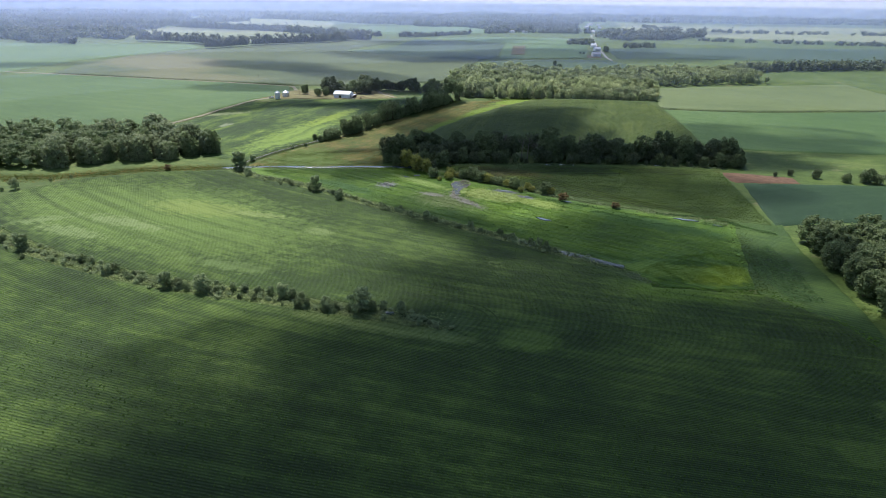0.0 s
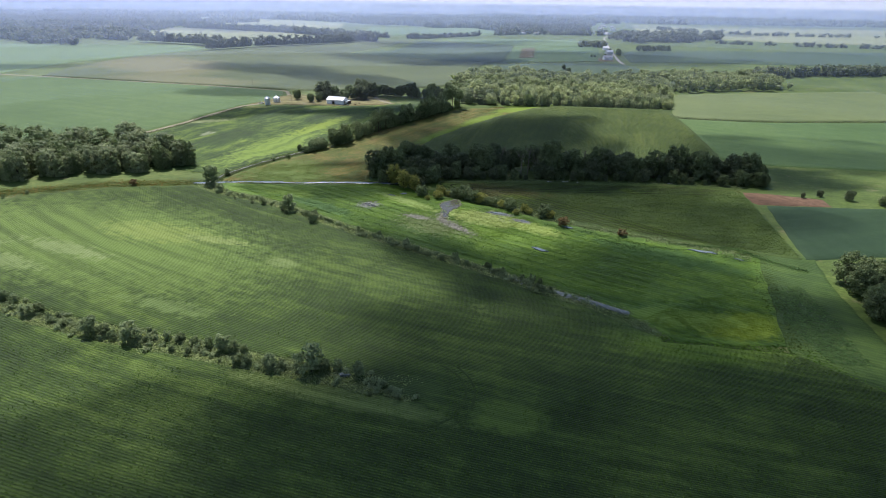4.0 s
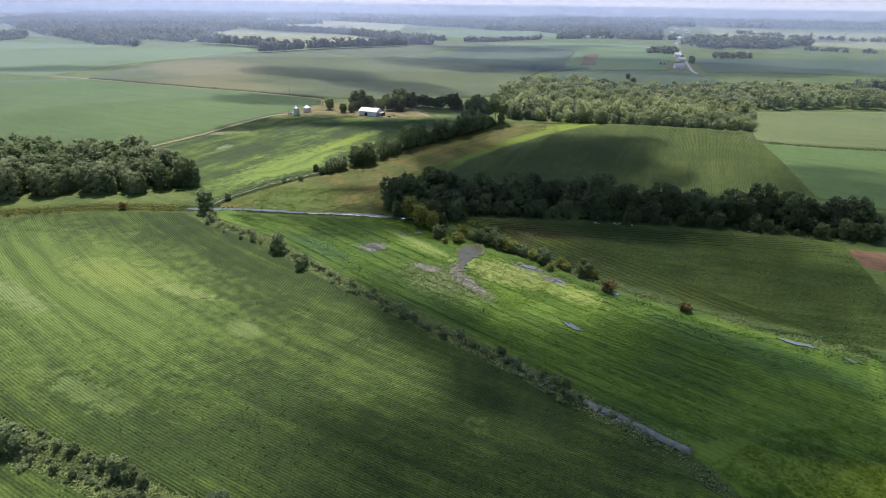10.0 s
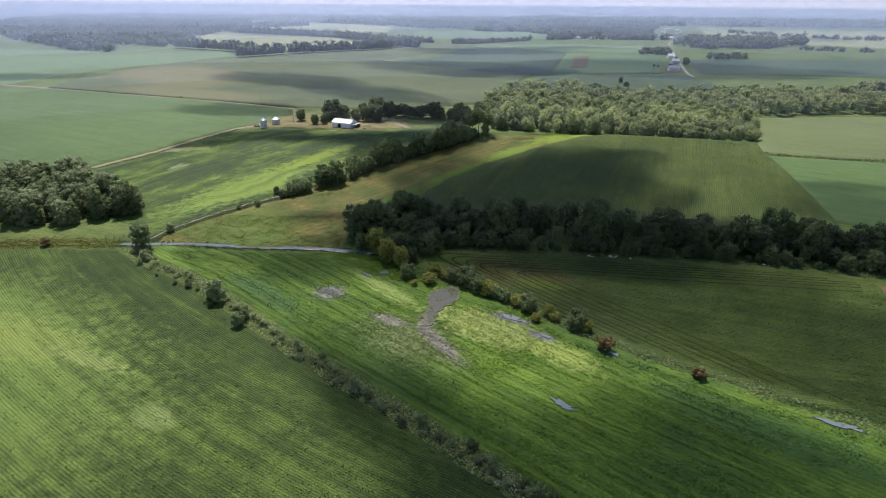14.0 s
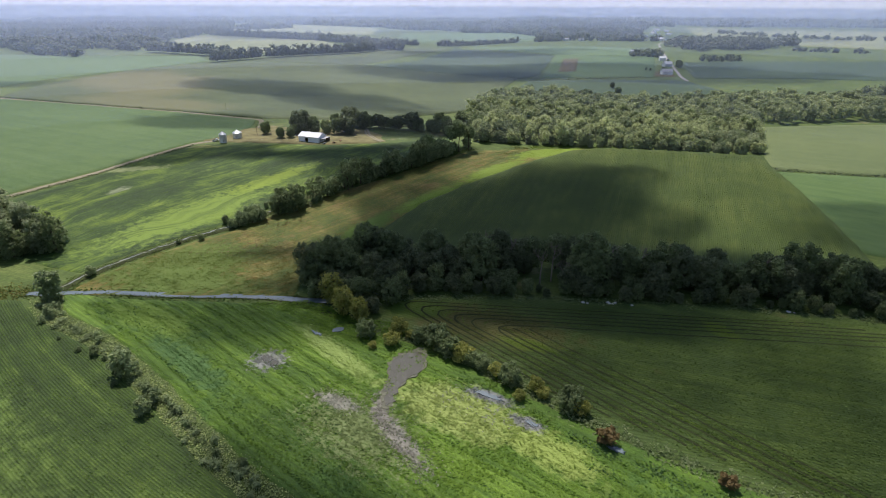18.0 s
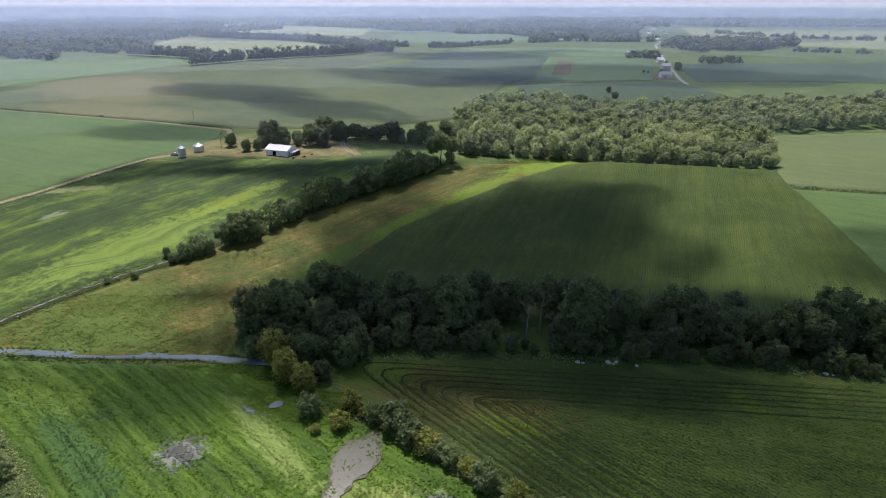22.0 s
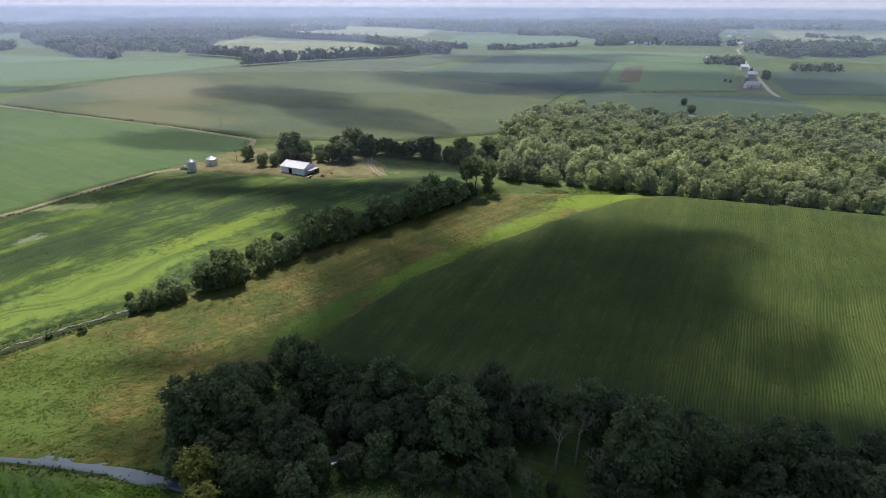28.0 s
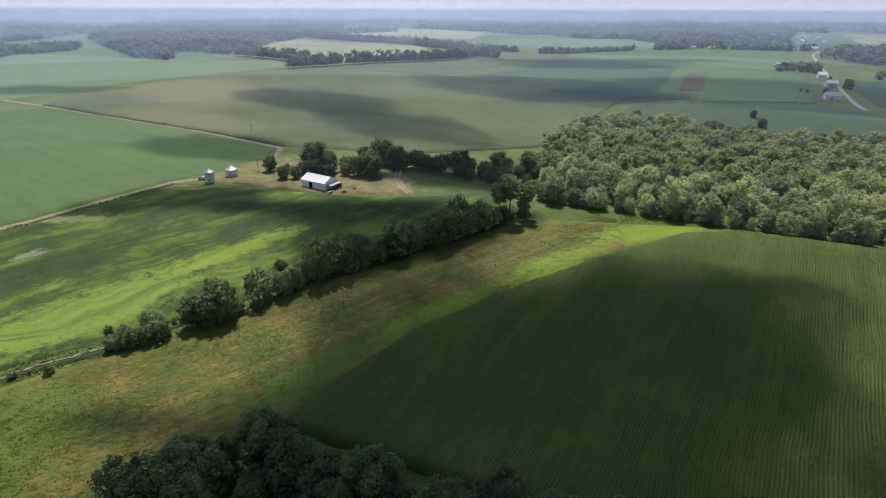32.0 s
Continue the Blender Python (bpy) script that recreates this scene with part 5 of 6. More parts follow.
def pickup(label):
    base = new("pickup_truck")
    bm = boxed((-2.6, -0.95, 0.45, 2.6, 0.95, 1.0))
    bmesh.ops.bevel(bm, geom=bm.edges[:], offset=0.12, segments=2, affect="EDGES")
    part("body", bm, PAINT, base)
    bm = bmesh.new()
    v = box(bm, -0.4, -0.85, 1.0, 1.4, 0.85, 1.75)
    for q in v:
        if q.co.z > 1.5:
            q.co.x = 0.5 + (q.co.x - 0.5) * 0.7
            q.co.y *= 0.85
    part("cab", bm, PAINT, base)
    part("windscreen", boxed((1.15, -0.7, 1.1, 1.42, 0.7, 1.55)), GLASS, base)
    part("rear_window", boxed((-0.36, -0.7, 1.15, -0.2, 0.7, 1.55)), GLASS, base)
    part("load_bed", boxed((-2.45, -0.8, 0.98, -0.5, 0.8, 1.03)), DARK, base)
    for x in (-1.7, 1.7):
        for y in (-0.9, 0.9):
            bm = bmesh.new()
            bmesh.ops.create_cone(bm, segments=18, radius1=0.38, radius2=0.38, depth=0.26, cap_ends=True, matrix=Matrix.Translation((x, y, 0.38)) @ Matrix.Rotation(radians(90), 4, "X"))
            wheel = part("wheel", bm, RUBBER, base)
            bm = bmesh.new()
            bmesh.ops.create_cone(bm, segments=14, radius1=0.2, radius2=0.2, depth=0.3, cap_ends=True, matrix=Matrix.Translation((x, y, 0.38)) @ Matrix.Rotation(radians(90), 4, "X"))
            part("rim", bm, TIN, wheel)
    for y in (-0.7, 0.7):
        part("headlight", boxed((2.55, y - 0.15, 0.7, 2.63, y + 0.15, 0.85)), WHITE_TIN, base)
    return tagged(base, label, "pickup truck")


truck = pickup("white pickup truck parked beside the grain bin")
truck.matrix_basis = pose(-182.0, 572.5, lz(-182, 572.5) + 0.25, 0, 0, 25)


def utility_pole(x, y):
    base = new("utility_pole")
    tv, tf = [], []
    limb(tv, tf, (0, 0, -0.5), (0, 0, 8), 0.16, 0.11)
    p = new("pole", mesh_of("pole", tv, tf, BARK))
    p.parent = base
    part("crossarm", boxed((-0.9, -0.06, 7.3, 0.9, 0.06, 7.45)), BARK, base)
    base.matrix_basis = pose(x, y, lz(x, y), 0, 0, 40)
    return tagged(base, "weathered wooden utility pole", "pole", "poles by the lane")


utility_pole(-158, 594)
utility_pole(-232, 690)


def clutter(x, y, turn, mat, label):
    base = new("farm_implement")
    part("frame", boxed((-1.6, -0.5, 0.5, 1.6, 0.5, 0.8), (1.6, -0.08, 0.5, 3.0, 0.08, 0.65)), mat, base)
    for s in (-0.7, 0.7):
        bm = bmesh.new()
        bmesh.ops.create_cone(bm, segments=16, radius1=0.5, radius2=0.5, depth=0.2, cap_ends=True, matrix=Matrix.Translation((0, s, 0.5)) @ Matrix.Rotation(radians(90), 4, "X"))
        part("wheel", bm, RUBBER, base)
    base.matrix_basis = pose(x, y, lz(x, y) + 0.3, 0, 0, turn)
    tagged(base, label, "implement", "implements behind the barn")


clutter(-89, 576, 30, RUSTY, "rusty farm implement behind the barn")
clutter(-86, 583, 110, RUSTY, "rusty farm implement in the weeds")
clutter(-96, 573, 70, GREY_ROOF, "grey farm implement by the barn")

def boulder(x, y, size, seed, label):
    """A lumpy field stone, sunk a little into the ground."""
    r = np.random.default_rng(seed)
    bm = bmesh.new()
    bmesh.ops.create_icosphere(bm, subdivisions=2, radius=size)
    for v in bm.verts:
        v.co *= 1 + 0.35 * noise.noise(v.co / size * 1.3 + Vector((seed, 0, 0)))
        v.co.z *= 0.6
    me = bpy.data.meshes.new("boulder")
    bm.to_mesh(me)
    bm.free()
    me.materials.append(PALE_STONE)
    ob = new("boulder", me)
    ob.matrix_basis = pose(x, y, lz(x, y) + size * 0.3, 0, 0, float(r.uniform(0, 360)))
    tagged(ob, label, "boulder", "stones at the field edge")


PALE_STONE = plain("pale_field_stone", (0.50, 0.49, 0.45), 0.85, 0, 0.25, 1.2)
for i, (x, y, size) in enumerate(((73.5, 373, 0.9), (75.2, 372.6, 0.6), (83.5, 373.6, 1.0), (85.0, 373.0, 0.6), (86.2, 374.0, 0.7), (92.5, 372.8, 0.7), (152, 374.5, 0.9), (154, 374, 0.6))):
    boulder(x, y, size, i + 1, "pale stone lying at the field edge before the trees")

# the farms along the far road
for i, (x, y, l, w, t) in enumerate(((255, 962, 14, 8, 8), (285, 1072, 12, 8, 12), (303, 1172, 10, 7, 5), (282, 1305, 10, 7, 20))):
    shed = gable_shed("farm_building", l, w, 4.5, 7.5, WHITE_TIN, GREY_ROOF if i == 0 else WHITE_TIN, "white farm shed with a pale roof beside the far road", "farm building", i < 2)
    shed.matrix_basis = pose(x, y, lz(x, y), 0, 0, t)
sheet("farm_apron", [(234, 940), (262, 940)], [(242, 992), (268, 996)], FADED_SOIL, 0.35, 6, 0.05, "red-brown bare ground round the far farm", "yard")
rng_town = np.random.default_rng(9)
for i in range(34):
    y = 1690 + rng_town.uniform(0, 1) ** 1.4 * 900
    x = 250 + rng_town.uniform(0, 330) + 0.15 * (y - 1690)
    house = gable_shed("town_house", 14, 10, 4.5, 7.5, WHITE_TIN, GREY_ROOF, "small white house in the far town", "house", False)
    house.matrix_basis = pose(x - 60, y, lz(x, y), 0, 0, float(rng_town.uniform(0, 180)))


# ---- the skyline ----
# Emissive ring: hazy land and white sky are painted into its glow.
def skyline():
    m = bpy.data.materials.new("painted_distance_glow")
    m.use_nodes = True
    t = m.node_tree
    t.nodes.remove(t.nodes["Principled BSDF"])
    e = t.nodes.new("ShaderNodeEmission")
    pos = t.nodes.new("ShaderNodeNewGeometry").outputs["Position"]
    sep = t.nodes.new("ShaderNodeSeparateXYZ")
    t.links.new(pos, sep.inputs[0])
    scl = t.nodes.new("ShaderNodeVectorMath")
    scl.operation = "MULTIPLY"
    scl.inputs[1].default_value = (0.005, 0.005, 0.14)
    t.links.new(pos, scl.inputs[0])
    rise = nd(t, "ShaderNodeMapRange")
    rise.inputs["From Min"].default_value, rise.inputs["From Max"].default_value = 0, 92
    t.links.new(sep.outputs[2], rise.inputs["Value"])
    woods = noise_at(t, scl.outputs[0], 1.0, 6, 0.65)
    near_haze_col = ramp(t, woods, ((0.40, (0.20, 0.25, 0.33)), (0.60, (0.34, 0.40, 0.47))))
    hazy_land_col = mixed(t, rise.outputs[0], near_haze_col, ramp(t, woods, ((0.40, (0.36, 0.42, 0.58)), (0.60, (0.50, 0.56, 0.70)))))
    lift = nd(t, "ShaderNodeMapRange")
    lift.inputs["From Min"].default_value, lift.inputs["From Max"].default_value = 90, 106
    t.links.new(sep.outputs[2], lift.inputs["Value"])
    t.links.new(mixed(t, lift.outputs[0], hazy_land_col, (0.93, 0.94, 1.0)), e.inputs[0])
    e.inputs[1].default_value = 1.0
    t.links.new(e.outputs[0], t.nodes["Material Output"].inputs[0])
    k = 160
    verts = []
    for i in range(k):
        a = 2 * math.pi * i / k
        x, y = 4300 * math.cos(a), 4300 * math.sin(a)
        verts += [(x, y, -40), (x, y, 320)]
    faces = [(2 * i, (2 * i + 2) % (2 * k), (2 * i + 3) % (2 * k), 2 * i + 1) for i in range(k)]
    tagged(new("backdrop", mesh_of("backdrop", verts, faces, m)), "glowing backdrop painted with blue hazy distance and white sky", "backdrop", "", "structure")


skyline()


# ---- undergrowth, crop rows and tufts ----
def in_poly(poly, x, y):
    ok = np.zeros(len(x), bool)
    j = len(poly) - 1
    for i, (xi, yi) in enumerate(poly):
        xj, yj = poly[j]
        hit = ((yi > y) != (yj > y)) & (x < (xj - xi) * (y - yi) / (yj - yi + 1e-9) + xi)
        ok ^= hit
        j = i
    return ok


def far_from(line, x, y):
    p = along(line, 90)
    return np.min(np.hypot(x[:, None] - p[None, :, 0], y[:, None] - p[None, :, 1]), axis=1)


def blades(name, x, y, z, size, mat, label, category, seed, tilt=0.7, long=1.0):
    """Many small leaves, one bent quad each, at given places."""
    r = np.random.default_rng(seed)
    n = len(x)
    nor = r.normal(size=(n, 3)) * tilt + (0, 0, 1)
    nor /= np.linalg.norm(nor, axis=1)[:, None]
    u = np.cross(nor, r.normal(size=(n, 3)))
    u /= np.linalg.norm(u, axis=1)[:, None]
    w = np.cross(nor, u)
    s = (size * r.uniform(0.55, 1.35, n))[:, None]
    c = np.stack([x, y, z], 1)
    quad = np.stack([c - u * s * 0.6 * long, c - w * s * 0.42 - nor * s * 0.1, c + u * s * 0.7 * long - nor * s * 0.22, c + w * s * 0.42], 1)
    me = mesh_of(name, quad.reshape(-1, 3), np.arange(4 * n).reshape(n, 4), mat)
    return tagged(new(name, me), label, category, "", "stuff")


def spread(poly, n, seed):
    r = np.random.default_rng(seed)
    p = np.array(poly, float)
    x, y = r.uniform(p[:, 0].min(), p[:, 0].max(), 4 * n), r.uniform(p[:, 1].min(), p[:, 1].max(), 4 * n)
    ok = in_poly(poly, x, y)
    return x[ok][:n], y[ok][:n], r


def tufted(name, poly, n, size, mat, height, seed, label, clump=0.06):
    """Tufts in drifts, thicker in some spots than in others."""
    x, y, r = spread(poly, n, seed)
    keep = wobble(x, y, clump, seed) + r.uniform(-0.55, 0.55, len(x)) > -0.15
    x, y = x[keep], y[keep]
    x, y = np.repeat(x, 3) + r.normal(size=3 * len(x)) * size * 0.4, np.repeat(y, 3) + r.normal(size=3 * len(y)) * size * 0.4
    return blades(name, x, y, land(x, y) + height + 0.15 * (wobble(x, y, 0.23, 1.3) + 0.8 * wobble(x, y, 0.05, 5.0)) + r.uniform(-0.06, 0.14, len(x)) * size, size, mat, label, "vegetation", seed, 0.22)


# the rows of the near crop
row_n, row_x = np.meshgrid(np.arange(-150, 560), np.arange(-260, 156, 0.95), indexing="ij")
rr = np.random.default_rng(3)
cx = (row_x + rr.uniform(-0.4, 0.4, row_x.shape)).ravel()
cv = ((row_n + 0.25) * 0.8 + rr.uniform(-0.12, 0.12, row_n.shape)).ravel()
cy = (cv - 0.036 * cx) / (1 + 0.0016 * cx)
ok = (cy > 62) & (cy < 346)
cx, cy = cx[ok], cy[ok]
NEAR = [(-262, 262), (-252, 300), (-232, 325), (-190, 342), (-150, 347)] + [tuple(q) for q in beside(HEDGE_B, -4.5)[1:-1]] + [(74, 203), (84, 191), (128, 187), (144, 168), (150, 143), (154, 100), (156, 60), (-262, 60)]
ok = in_poly(NEAR, cx, cy)
cx, cy = cx[ok], cy[ok]
ok = (far_from(HEDGE_A, cx, cy) > 5.2) & (np.hypot(cx - 3, cy - 161) > 8)
cx, cy = cx[ok], cy[ok]
blades("soybean_plants", cx, cy, land(cx, cy) + 0.64 + 0.16 * (wobble(cx, cy, 0.23, 1.3) + 0.8 * wobble(cx, cy, 0.05, 5.0)) + rr.uniform(-0.06, 0.12, len(cx)), 0.52, SOY_LEAF,
       "leafy soybean plants standing in close rows", "crop", 11, 0.42)

# the rows of the corn
row_n, row_y = np.meshgrid(np.arange(-260, 220), np.arange(402, 576, 1.1), indexing="ij")
cy = (row_y + rr.uniform(-0.5, 0.5, row_y.shape)).ravel()
cx = ((row_n + 0.25) * 1.0).ravel() + 0.28 * cy + rr.uniform(-0.20, 0.20, len(cy))
ok = in_poly([(-6, 432), (4, 458), (32, 500), (66, 540), (100, 568), (210, 562), (206, 440), (196, 424), (80, 424)], cx, cy)
cx, cy = cx[ok], cy[ok]
blades("corn_plants", cx, cy, land(cx, cy) + 2.24 + 0.25 * (wobble(cx, cy, 0.23, 1.3) + 0.8 * wobble(cx, cy, 0.05, 5.0)) + rr.uniform(-0.1, 0.2, len(cx)), 0.5, CORN_LEAF, "tasselled corn plants in rows over the hill", "crop", 12, 0.45)

# weeds under the hedgerows
LEAF_WEED = foliage("hedge_weeds", (0.105, 0.170, 0.045), (0.300, 0.380, 0.140))


def weedy(line, width, n, size, seed, label, mat=None, height=0.7, clear=0.0, tilt=0.55):
    r = np.random.default_rng(seed)
    p = along(line, n)
    d = np.gradient(p, axis=0)
    d /= np.linalg.norm(d, axis=1)[:, None] + 1e-9
    off = r.normal(size=n) * width * 0.36
    off = np.clip(off, -width * 0.75, width * 0.75)
    off = np.sign(off) * np.maximum(np.abs(off), clear)
    x, y = p[:, 0] - d[:, 1] * off, p[:, 1] + d[:, 0] * off
    x, y = x + r.normal(size=n) * 0.6, y + r.normal(size=n) * 0.6
    rise = height * (0.6 + 0.7 * wobble(x, y, 0.12, seed)) * np.exp(-((off / width * 1.4) ** 2))
    return blades("undergrowth", x, y, land(x, y) + np.maximum(0.15, rise * r.uniform(0.3, 1.3, n)), size, mat or LEAF_WEED, label, "undergrowth", seed, tilt)


weedy(HEDGE_A, 11.0, 20000, 0.5, 21, "pale green tall weeds under the hedgerow shrubs", None, 0.9)
weedy(HEDGE_B, 8.0, 13000, 0.48, 22, "tangled weeds along the field drain", None, 0.8)
PALE_WEED = foliage("pale_weeds", (0.190, 0.290, 0.065), (0.480, 0.590, 0.190))
weedy(HEDGE_A, 13.0, 20000, 0.42, 28, "pale flowering weeds at the hedgerow's foot", PALE_WEED, 0.9, 2.4, 0.4)
weedy(HEDGE_B, 8.5, 9000, 0.42, 29, "pale weeds beside the field drain", PALE_WEED, 0.8, 1.6, 0.4)
weedy(STREAM[:4], 13.0, 5200, 0.6, 30, "tan and green rank weeds in the dry creek bed", BROWN_LEAF, 0.9)
weedy(STREAM, 9.0, 4200, 0.7, 23, "rank grass on the creek banks", GRASS_LEAF, 0.6, 2.0)
weedy(DITCH, 7.0, 7500, 0.6, 24, "rank weeds on the ditch banks", GRASS_LEAF, 0.9, 0.45)
weedy([(-5, 343), (20, 340), (40, 327), (62, 308), (82, 295), (110, 283), (150, 262)], 8.0, 5200, 0.7, 25, "green weeds between meadow and crop", None, 0.9)
weedy([(-8, 366), (20, 370), (60, 374), (130, 375), (200, 370)], 5.0, 3000, 0.7, 26, "weeds at the foot of the tree row", None, 0.9)
weedy([(-26, 424), (-22, 440), (-4, 472), (22, 504), (58, 541), (98, 574)], 7.0, 4200, 0.6, 27, "lime-green grass at the edge of the corn", LIME_LEAF, 0.4)

weedy([(-181, 659), (-276, 685), (-424, 714), (-520, 735)], 3.0, 1500, 1.2, 41, "dark weedy fence line between fields", LEAF_DARK, 1.6)
weedy([(-298, 380), (-256, 447), (-224, 495), (-193, 560)], 2.4, 900, 1.0, 42, "dark weeds along the farm lane", LEAF_DARK, 0.8)
weedy([(213, 541), (297, 538), (540, 557)], 3.0, 1100, 1.2, 43, "dark weedy fence line between fields", LEAF_DARK, 1.8)
weedy([(54, 930), (-60, 1005), (-200, 1098), (-405, 1130)], 4.0, 900, 1.8, 44, "dark weedy fence line far off", LEAF_DARK, 2.0)
weedy([(70, 905), (150, 916), (232, 928)], 3.0, 350, 1.6, 45, "dark weedy fence line far off", LEAF_DARK, 1.6)

tufted("meadow_weeds", [(-128, 350), (-98, 330), (-60, 306), (-28, 283), (13, 260), (47, 235), (84, 216), (136, 226), (150, 262), (100, 282), (66, 298), (40, 316), (5, 333), (-20, 339), (-53, 356)],
       52000, 0.34, MEADOW_LEAF, 0.33, 31, "lush broad-leaved weeds in the wet meadow")
tufted("soybean_tufts", [(0, 350), (40, 330), (62, 310), (110, 286), (152, 264), (170, 370), (128, 374), (46, 370), (4, 366)], 30000, 0.34, DRILL_LEAF, 0.35, 32, "thin soybean plants and weeds", 0.1)
tufted("dead_weeds", [(-128, 384), (-96, 428), (-68, 470), (-30, 508), (10, 560), (84, 578), (80, 562), (54, 535), (18, 497), (-10, 462), (-24, 432), (-30, 418), (-66, 402)], 24000, 0.42, BROWN_LEAF, 0.31, 33,
       "dry brown weeds standing in the rough grass", 0.09)
tufted("rough_tufts", [(-136, 362), (-122, 398), (-66, 404), (-30, 414), (-40, 406), (-47, 394), (-47, 379), (-46, 366)], 14000, 0.5, BROWN_LEAF, 0.31, 34, "grass tufts between creek and ditch", 0.1)
tufted("hay_tufts", [(-160, 374), (-128, 402), (-108, 432), (-84, 470), (-46, 506), (-20, 534), (-30, 576), (-110, 566), (-190, 556), (-222, 492), (-250, 420)], 14000, 0.55, HAY_LEAF, 0.31, 35,
       "tall grass in the striped field", 0.05)
tufted("corner_weeds", [(130, 190), (146, 168), (152, 120), (166, 150), (164, 220), (178, 262), (155, 262), (138, 225)], 4000, 0.5, GRASS_LEAF, 0.03, 36, "rough weeds at the field corner", 0.1)


# ---- rows and wheel tracks that show as lines ----
def fillet(p, q, corner, cut):
    """A line from p round a corner to q, with the corner rounded."""
    p, q, c = np.array(p, float), np.array(q, float), np.array(corner, float)
    a = c + (p - c) / np.linalg.norm(p - c) * cut
    b = c + (q - c) / np.linalg.norm(q - c) * cut
    bend = [tuple(a * (1 - f) ** 2 + 2 * c * f * (1 - f) + b * f * f) for f in np.linspace(0, 1, 9)]
    return [tuple(p)] + bend + [tuple(q)]


def headland(k):
    """The k-th drill pass round the thin field, from the tree row round its western end and back along the pond."""
    top, low = 369 - 1.2 * k, (12 + 0.63 * 1.2 * k, 350 + 0.77 * 1.2 * k)
    f = (top - low[1]) / -0.63
    corner = (low[0] + 0.77 * f, top)
    if k > 15:
        g = (low[1] - 351) / 0.63
        return [(low[0] + 0.77 * g, 351), (low[0] + 0.77 * (g + 230), low[1] - 0.63 * (g + 230))]
    return fillet((215, top + 1), (low[0] + 0.77 * 230, low[1] - 0.63 * 230), corner, 13)


def trimmed(line):
    """The stretch of a pass that lies well inside the thin field."""
    p = along(line, 240)
    ok = in_poly([(2, 352), (40, 331), (62, 312), (110, 289), (168, 268), (186, 362), (128, 374), (46, 370), (2, 366)], p[:, 0], p[:, 1])
    return [tuple(q) for q in p[ok]]


row_x, row_y = [], []
for k in range(1, 108):
    line = along(headland(k), 800)
    row_x.append(line[:, 0] + rr.normal(size=800) * 0.12)
    row_y.append(line[:, 1] + rr.normal(size=800) * 0.12)
row_x, row_y = np.concatenate(row_x), np.concatenate(row_y)
ok = in_poly([(0, 352), (40, 330), (62, 311), (110, 287), (174, 264), (193, 365), (128, 375), (46, 371), (0, 367)], row_x, row_y)
row_x, row_y = row_x[ok], row_y[ok]
blades("drilled_soybean_rows", row_x, row_y, land(row_x, row_y) + 0.47 + rr.uniform(-0.1, 0.15, len(row_x)), 0.55, DRILL_LEAF, "drilled soybean rows curving round the field end", "crop", 51, 0.4)
for k in (2.5, 4.5, 6.5, 8.5, 10.5, 13.5, 15.5, 18.5, 21.5):
    ribbon("wheel_track", trimmed(headland(k)), 0.5, TRACK, 0.45, "dark wheel track curving round the field end", "track", "structure", 3)
for d in (0, 2.6):
    arc = [(3 + (15 + d) * math.cos(radians(a)), 161 + (15 + d) * math.sin(radians(a))) for a in range(-105, 70, 12)]
    ribbon("wheel_track", arc, 0.4, TURN_MARK, 0.64, "curved wheel track where the rows turn", "track", "structure", 2)
row_x, row_y = [], []
for k in (3, 7.5, 9.5, 12, 16.5, 20):
    line = along(trimmed(headland(k)), 420)
    row_x.append(line[:, 0] + rr.normal(size=420) * 0.2)
    row_y.append(line[:, 1] + rr.normal(size=420) * 0.2)
row_x, row_y = np.concatenate(row_x), np.concatenate(row_y)
blades("pale_soybean_rows", row_x, row_y, land(row_x, row_y) + 0.52, 0.5, LIME_LEAF, "yellower soybean rows beside the wheel tracks", "crop", 52, 0.4)
ROW_LEAF = foliage("dark_weed_rows", (0.052, 0.122, 0.026), (0.115, 0.225, 0.046))
for i, off in enumerate((9, 11.5, 14, 17.5, 21, 26, 31, 36, 42)):
    weedy(beside(HEDGE_B, off)[1:-2], 1.4, 1500, 0.55, 60 + i, "dark leafy weed row along an old crop row", ROW_LEAF, 0.5)
row_x, row_y = [], []
for k, off in enumerate(np.arange(6.0, 78.0, 1.5)):
    line = along(beside(HEDGE_B, off), 430)
    row_x.append(line[:, 0] + rr.normal(size=430) * 0.28)
    row_y.append(line[:, 1] + rr.normal(size=430) * 0.28 + 1.5 * math.sin(k * 1.7))
row_x, row_y = np.concatenate(row_x), np.concatenate(row_y)
ok = in_poly([(-124, 350), (-98, 330), (-60, 306), (-28, 283), (13, 260), (47, 235), (88, 212), (130, 196), (150, 260), (100, 281), (66, 297), (40, 315), (18, 334), (5, 336), (-20, 339), (-53, 356)], row_x, row_y)
ok &= (np.hypot((row_x - 9) / 7, (row_y - 318) / 17) > 1) & (wobble(row_x, row_y, 0.07, 8.0) > -0.45)
row_x, row_y = row_x[ok], row_y[ok]
blades("meadow_rows", row_x, row_y, land(row_x, row_y) + 0.42 + 0.15 * (wobble(row_x, row_y, 0.23, 1.3) + 0.8 * wobble(row_x, row_y, 0.05, 5.0)) + rr.uniform(-0.06, 0.16, len(row_x)), 0.55, MEADOW_LEAF, "leafy weeds grown along old crop rows", "vegetation", 53, 0.3)
weedy([(60, 252), (66, 262), (78, 266), (92, 262), (104, 252)], 1.2, 350, 0.5, 71, "curved dark weed row in the meadow", ROW_LEAF, 0.4)
weedy([(56, 256), (64, 267), (78, 271), (96, 267), (110, 256)], 1.2, 400, 0.5, 72, "curved dark weed row in the meadow", ROW_LEAF, 0.4)
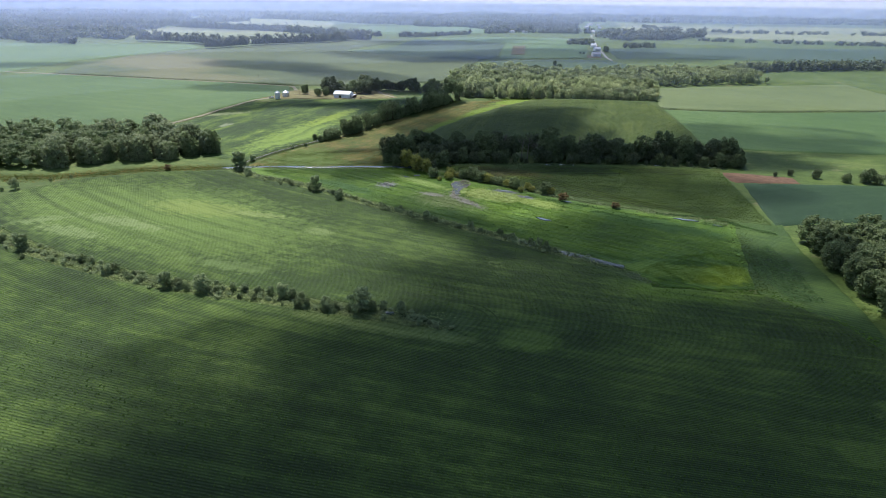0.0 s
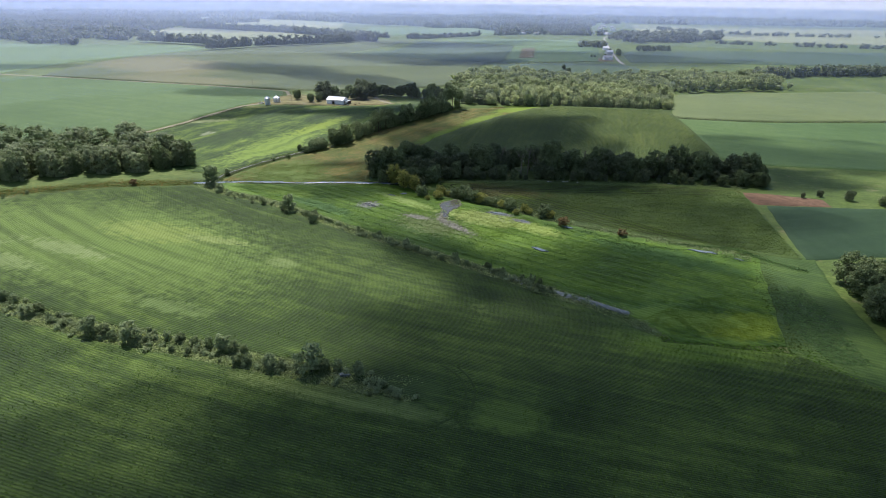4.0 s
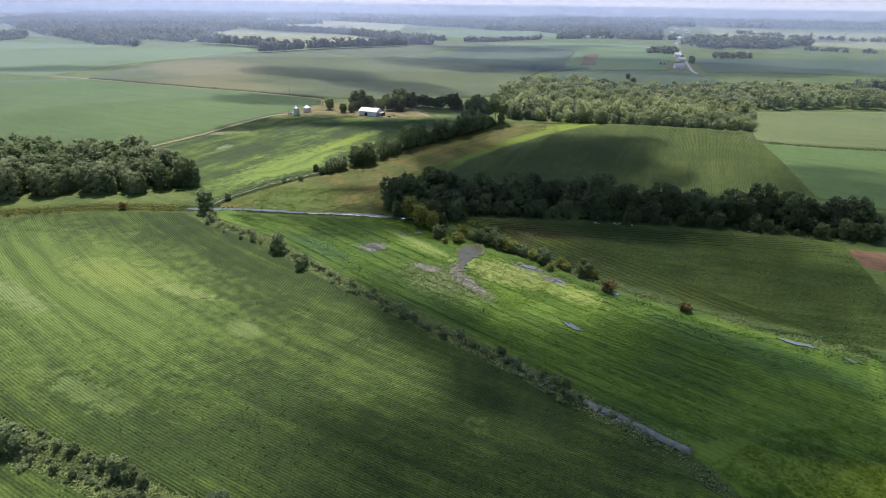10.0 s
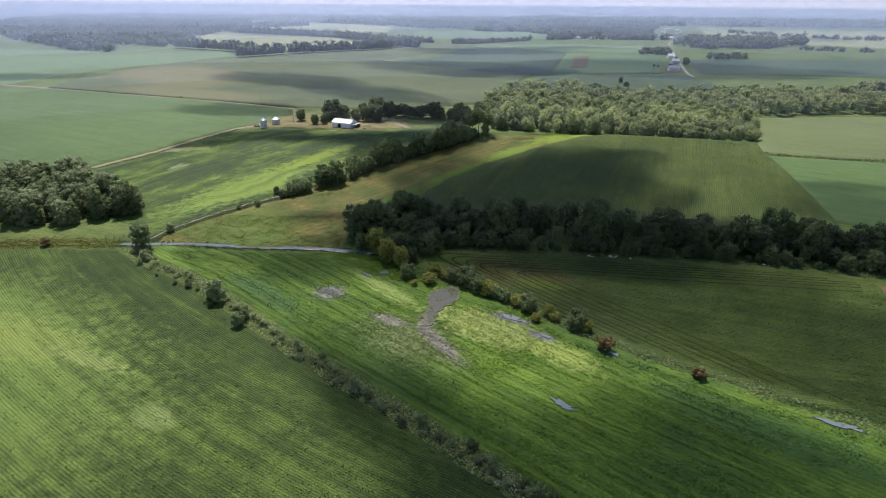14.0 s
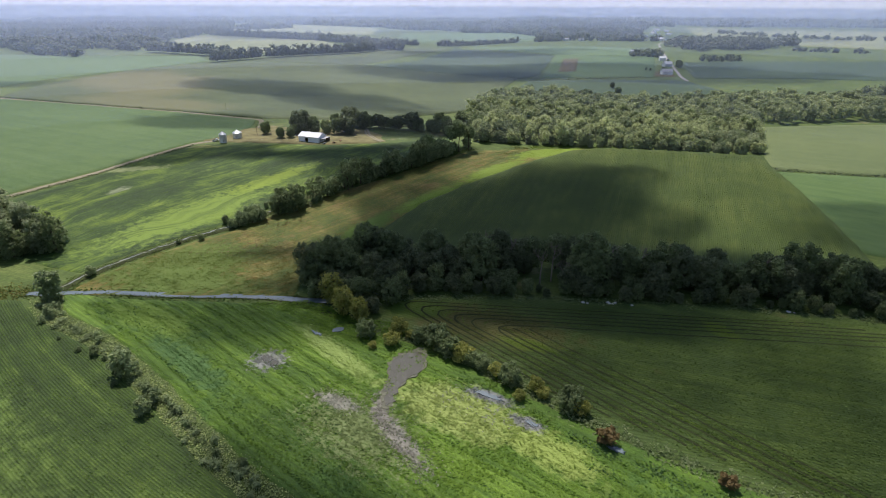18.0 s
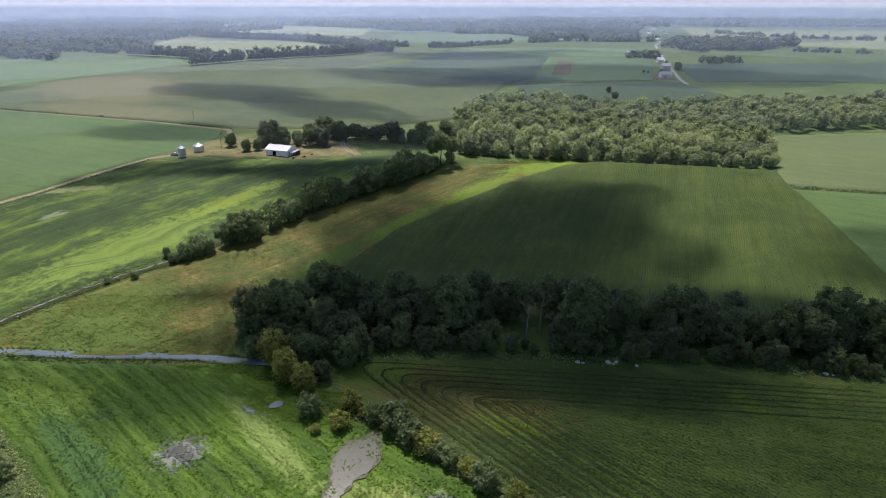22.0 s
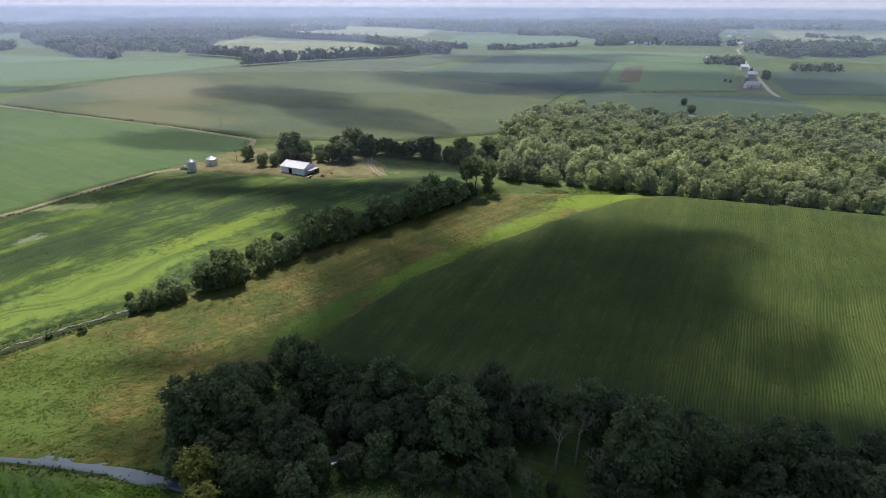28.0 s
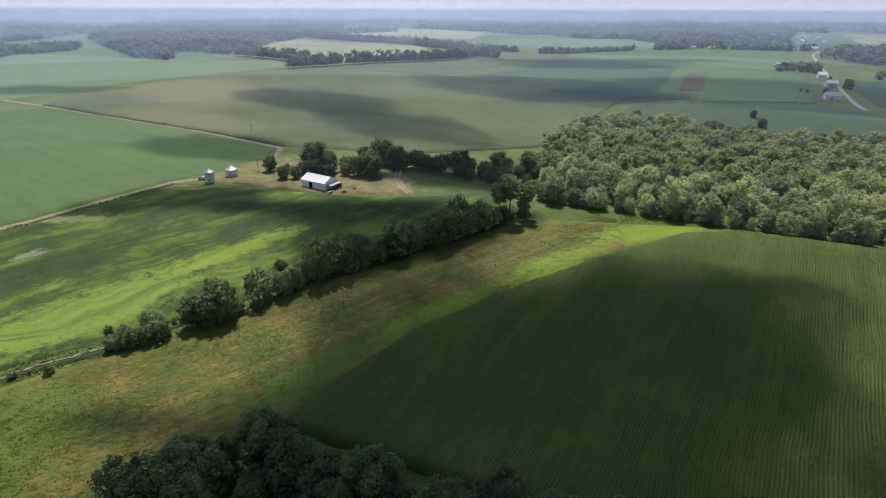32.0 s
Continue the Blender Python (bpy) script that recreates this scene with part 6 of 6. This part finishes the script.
weedy([(60, 298), (80, 288), (105, 274), (130, 266), (150, 258)], 5.0, 2600, 0.6, 73, "dark rank weeds along the wet hollow", ROW_LEAF, 0.7)
weedy([(62, 290), (84, 279), (110, 264), (136, 254)], 4.0, 1600, 0.6, 74, "dark rank weeds along the wet hollow", ROW_LEAF, 0.6)


SEED_HEADS = foliage("dry_seed_heads", (0.090, 0.080, 0.026), (0.190, 0.150, 0.055))
tufted("brown_seed_heads", [(-110, 396), (-92, 430), (-66, 470), (-30, 508), (10, 560), (60, 572), (36, 545), (2, 498), (-32, 450), (-42, 424), (-66, 404)], 4500, 0.4, SEED_HEADS, 0.36, 39,
       "rust-brown seed heads of dying weeds", 0.05)
speck_line = [(-139, 372), (-131, 391), (-117, 412), (-101, 429), (-88, 449)]
# grey water and mud that show between the weeds, and weeds over hard field edges
def speckled(line, width, n, size, mat, seed, label, height=0.5):
    r = np.random.default_rng(seed)
    p = along(line, n)
    x, y = p[:, 0] + r.normal(size=n) * width * 0.4, p[:, 1] + r.normal(size=n) * width * 0.4
    keep = wobble(x, y, 0.35, seed) > -0.1
    x, y = x[keep], y[keep]
    blades("mud_patches", x, y, land(x, y) + height, size, mat, label, "mud", seed, 0.03)


speckled([(8, 312), (6, 303), (9, 295), (15, 288), (23, 279)], 4.0, 520, 0.4, MUD, 91, "wet mud between the weeds")
speckled([(8, 310), (8, 300), (14, 290), (26, 280)], 7.0, 260, 0.34, PALE_MUD, 92, "pale mud flecks between the weeds")
speckled([(-15, 310), (-6, 307), (2, 302)], 5.0, 200, 0.34, PALE_MUD, 93, "pale mud flecks between the weeds")
speckled([(24, 312), (36, 306), (46, 300)], 8.0, 420, 0.4, PALE_MUD, 94, "pale mud flecks between the weeds")
speckled([(-38, 325), (-34, 321)], 4.0, 200, 0.5, PALE_MUD, 95, "pale mud flecks round a puddle")
speckled(HEDGE_B[8:], 2.0, 200, 0.6, DITCH_WATER, 96, "flecks of ditch water under the weeds", 0.8)
speckled(speck_line, 2.6, 420, 0.5, PALE_MUD, 89, "pale earth showing on the ditch bank", 0.8)
weedy([(60, 580), (84, 586), (110, 586), (150, 576)], 10.0, 2600, 0.6, 98, "yellow-green grass before the wood", LIME_LEAF, 0.4)
weedy([(0, 496), (20, 528), (40, 556), (56, 580)], 12.0, 3000, 0.6, 99, "brown weeds along the grass margin", BROWN_LEAF, 0.4)
weedy([(84, 192), (110, 191), (130, 189), (146, 168), (152, 140)], 8.0, 3400, 0.55, 100, "grass and weeds at the field corner", MEADOW_LEAF, 0.5)
weedy([(130, 190), (140, 226), (152, 262), (176, 300)], 12.0, 4200, 0.6, 101, "rank grass along the field's end", GRASS_LEAF, 0.5)
tufted("rank_weeds", [(142, 233), (158, 236), (156, 210), (150, 182), (138, 182), (136, 205)], 2600, 0.6, ROW_LEAF, 0.35, 103, "dark leafy weeds in rows at the field corner", 0.12)
weedy([(118, 277), (148, 273), (156, 261), (169, 250)], 2.6, 1600, 0.6, 104, "dark rank weeds along a shallow drain", ROW_LEAF, 0.8)
weedy([(53, 226), (61, 222), (66, 219), (73, 214.5), (80, 210)], 2.4, 900, 0.42, 106, "weeds hanging over the open ditch", None, 0.9)
weedy([(60, 176), (80, 194), (84, 206)], 7.0, 1500, 0.6, 102, "weeds at the drain's end", None, 0.6)


tufted("creekside_weeds", [(-58, 357), (-36, 362), (-26, 358), (-14, 351), (2, 350), (10, 343), (-2, 335), (-20, 337), (-38, 350)], 5200, 0.5, MEADOW_LEAF, 0.36, 105, "rank weeds where the creek bends", 0.15)
tufted("lime_weeds", [(84, 207), (92, 195), (128, 193), (138, 226), (112, 224), (94, 214)], 6500, 0.42, MEADOW_LEAF, 0.34, 107, "yellow-green weeds at the meadow's end", 0.12)
tufted("reeds", [(-14, 316), (2, 322), (4, 336), (18, 336), (16, 318), (44, 322), (60, 296), (34, 276), (4, 284), (-18, 296)], 2600, 0.6, MEADOW_LEAF, 0.5, 75, "reeds and rushes round the pond", 0.16)
tufted("reeds", [(-42, 330), (-30, 330), (-28, 316), (-42, 316)], 260, 0.6, MEADOW_LEAF, 0.5, 76, "rushes in the puddle", 0.3)


# ---- far haze, stood in for by upright translucent blue sheets that scatter the daylight ----
def haze_curtain(radius, amount):
    m = bpy.data.materials.new("haze_film")
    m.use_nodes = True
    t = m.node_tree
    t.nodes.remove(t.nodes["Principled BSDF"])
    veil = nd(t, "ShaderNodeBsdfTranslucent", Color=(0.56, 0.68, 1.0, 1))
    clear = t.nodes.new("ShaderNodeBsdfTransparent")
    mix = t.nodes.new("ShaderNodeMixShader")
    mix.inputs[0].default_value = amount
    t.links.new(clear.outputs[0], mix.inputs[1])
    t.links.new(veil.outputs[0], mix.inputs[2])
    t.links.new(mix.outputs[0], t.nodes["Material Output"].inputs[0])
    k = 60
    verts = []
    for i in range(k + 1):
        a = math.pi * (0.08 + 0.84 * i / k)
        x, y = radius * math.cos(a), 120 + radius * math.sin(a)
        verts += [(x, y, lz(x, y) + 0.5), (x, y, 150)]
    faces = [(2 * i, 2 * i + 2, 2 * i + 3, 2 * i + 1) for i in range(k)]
    tagged(new("haze_curtain", mesh_of("haze_curtain", verts, faces, m)), "upright blue translucent sheet standing in for haze over far fields", "haze", "", "stuff")


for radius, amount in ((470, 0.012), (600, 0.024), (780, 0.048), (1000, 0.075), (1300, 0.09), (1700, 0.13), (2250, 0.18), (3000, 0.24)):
    haze_curtain(radius, amount)
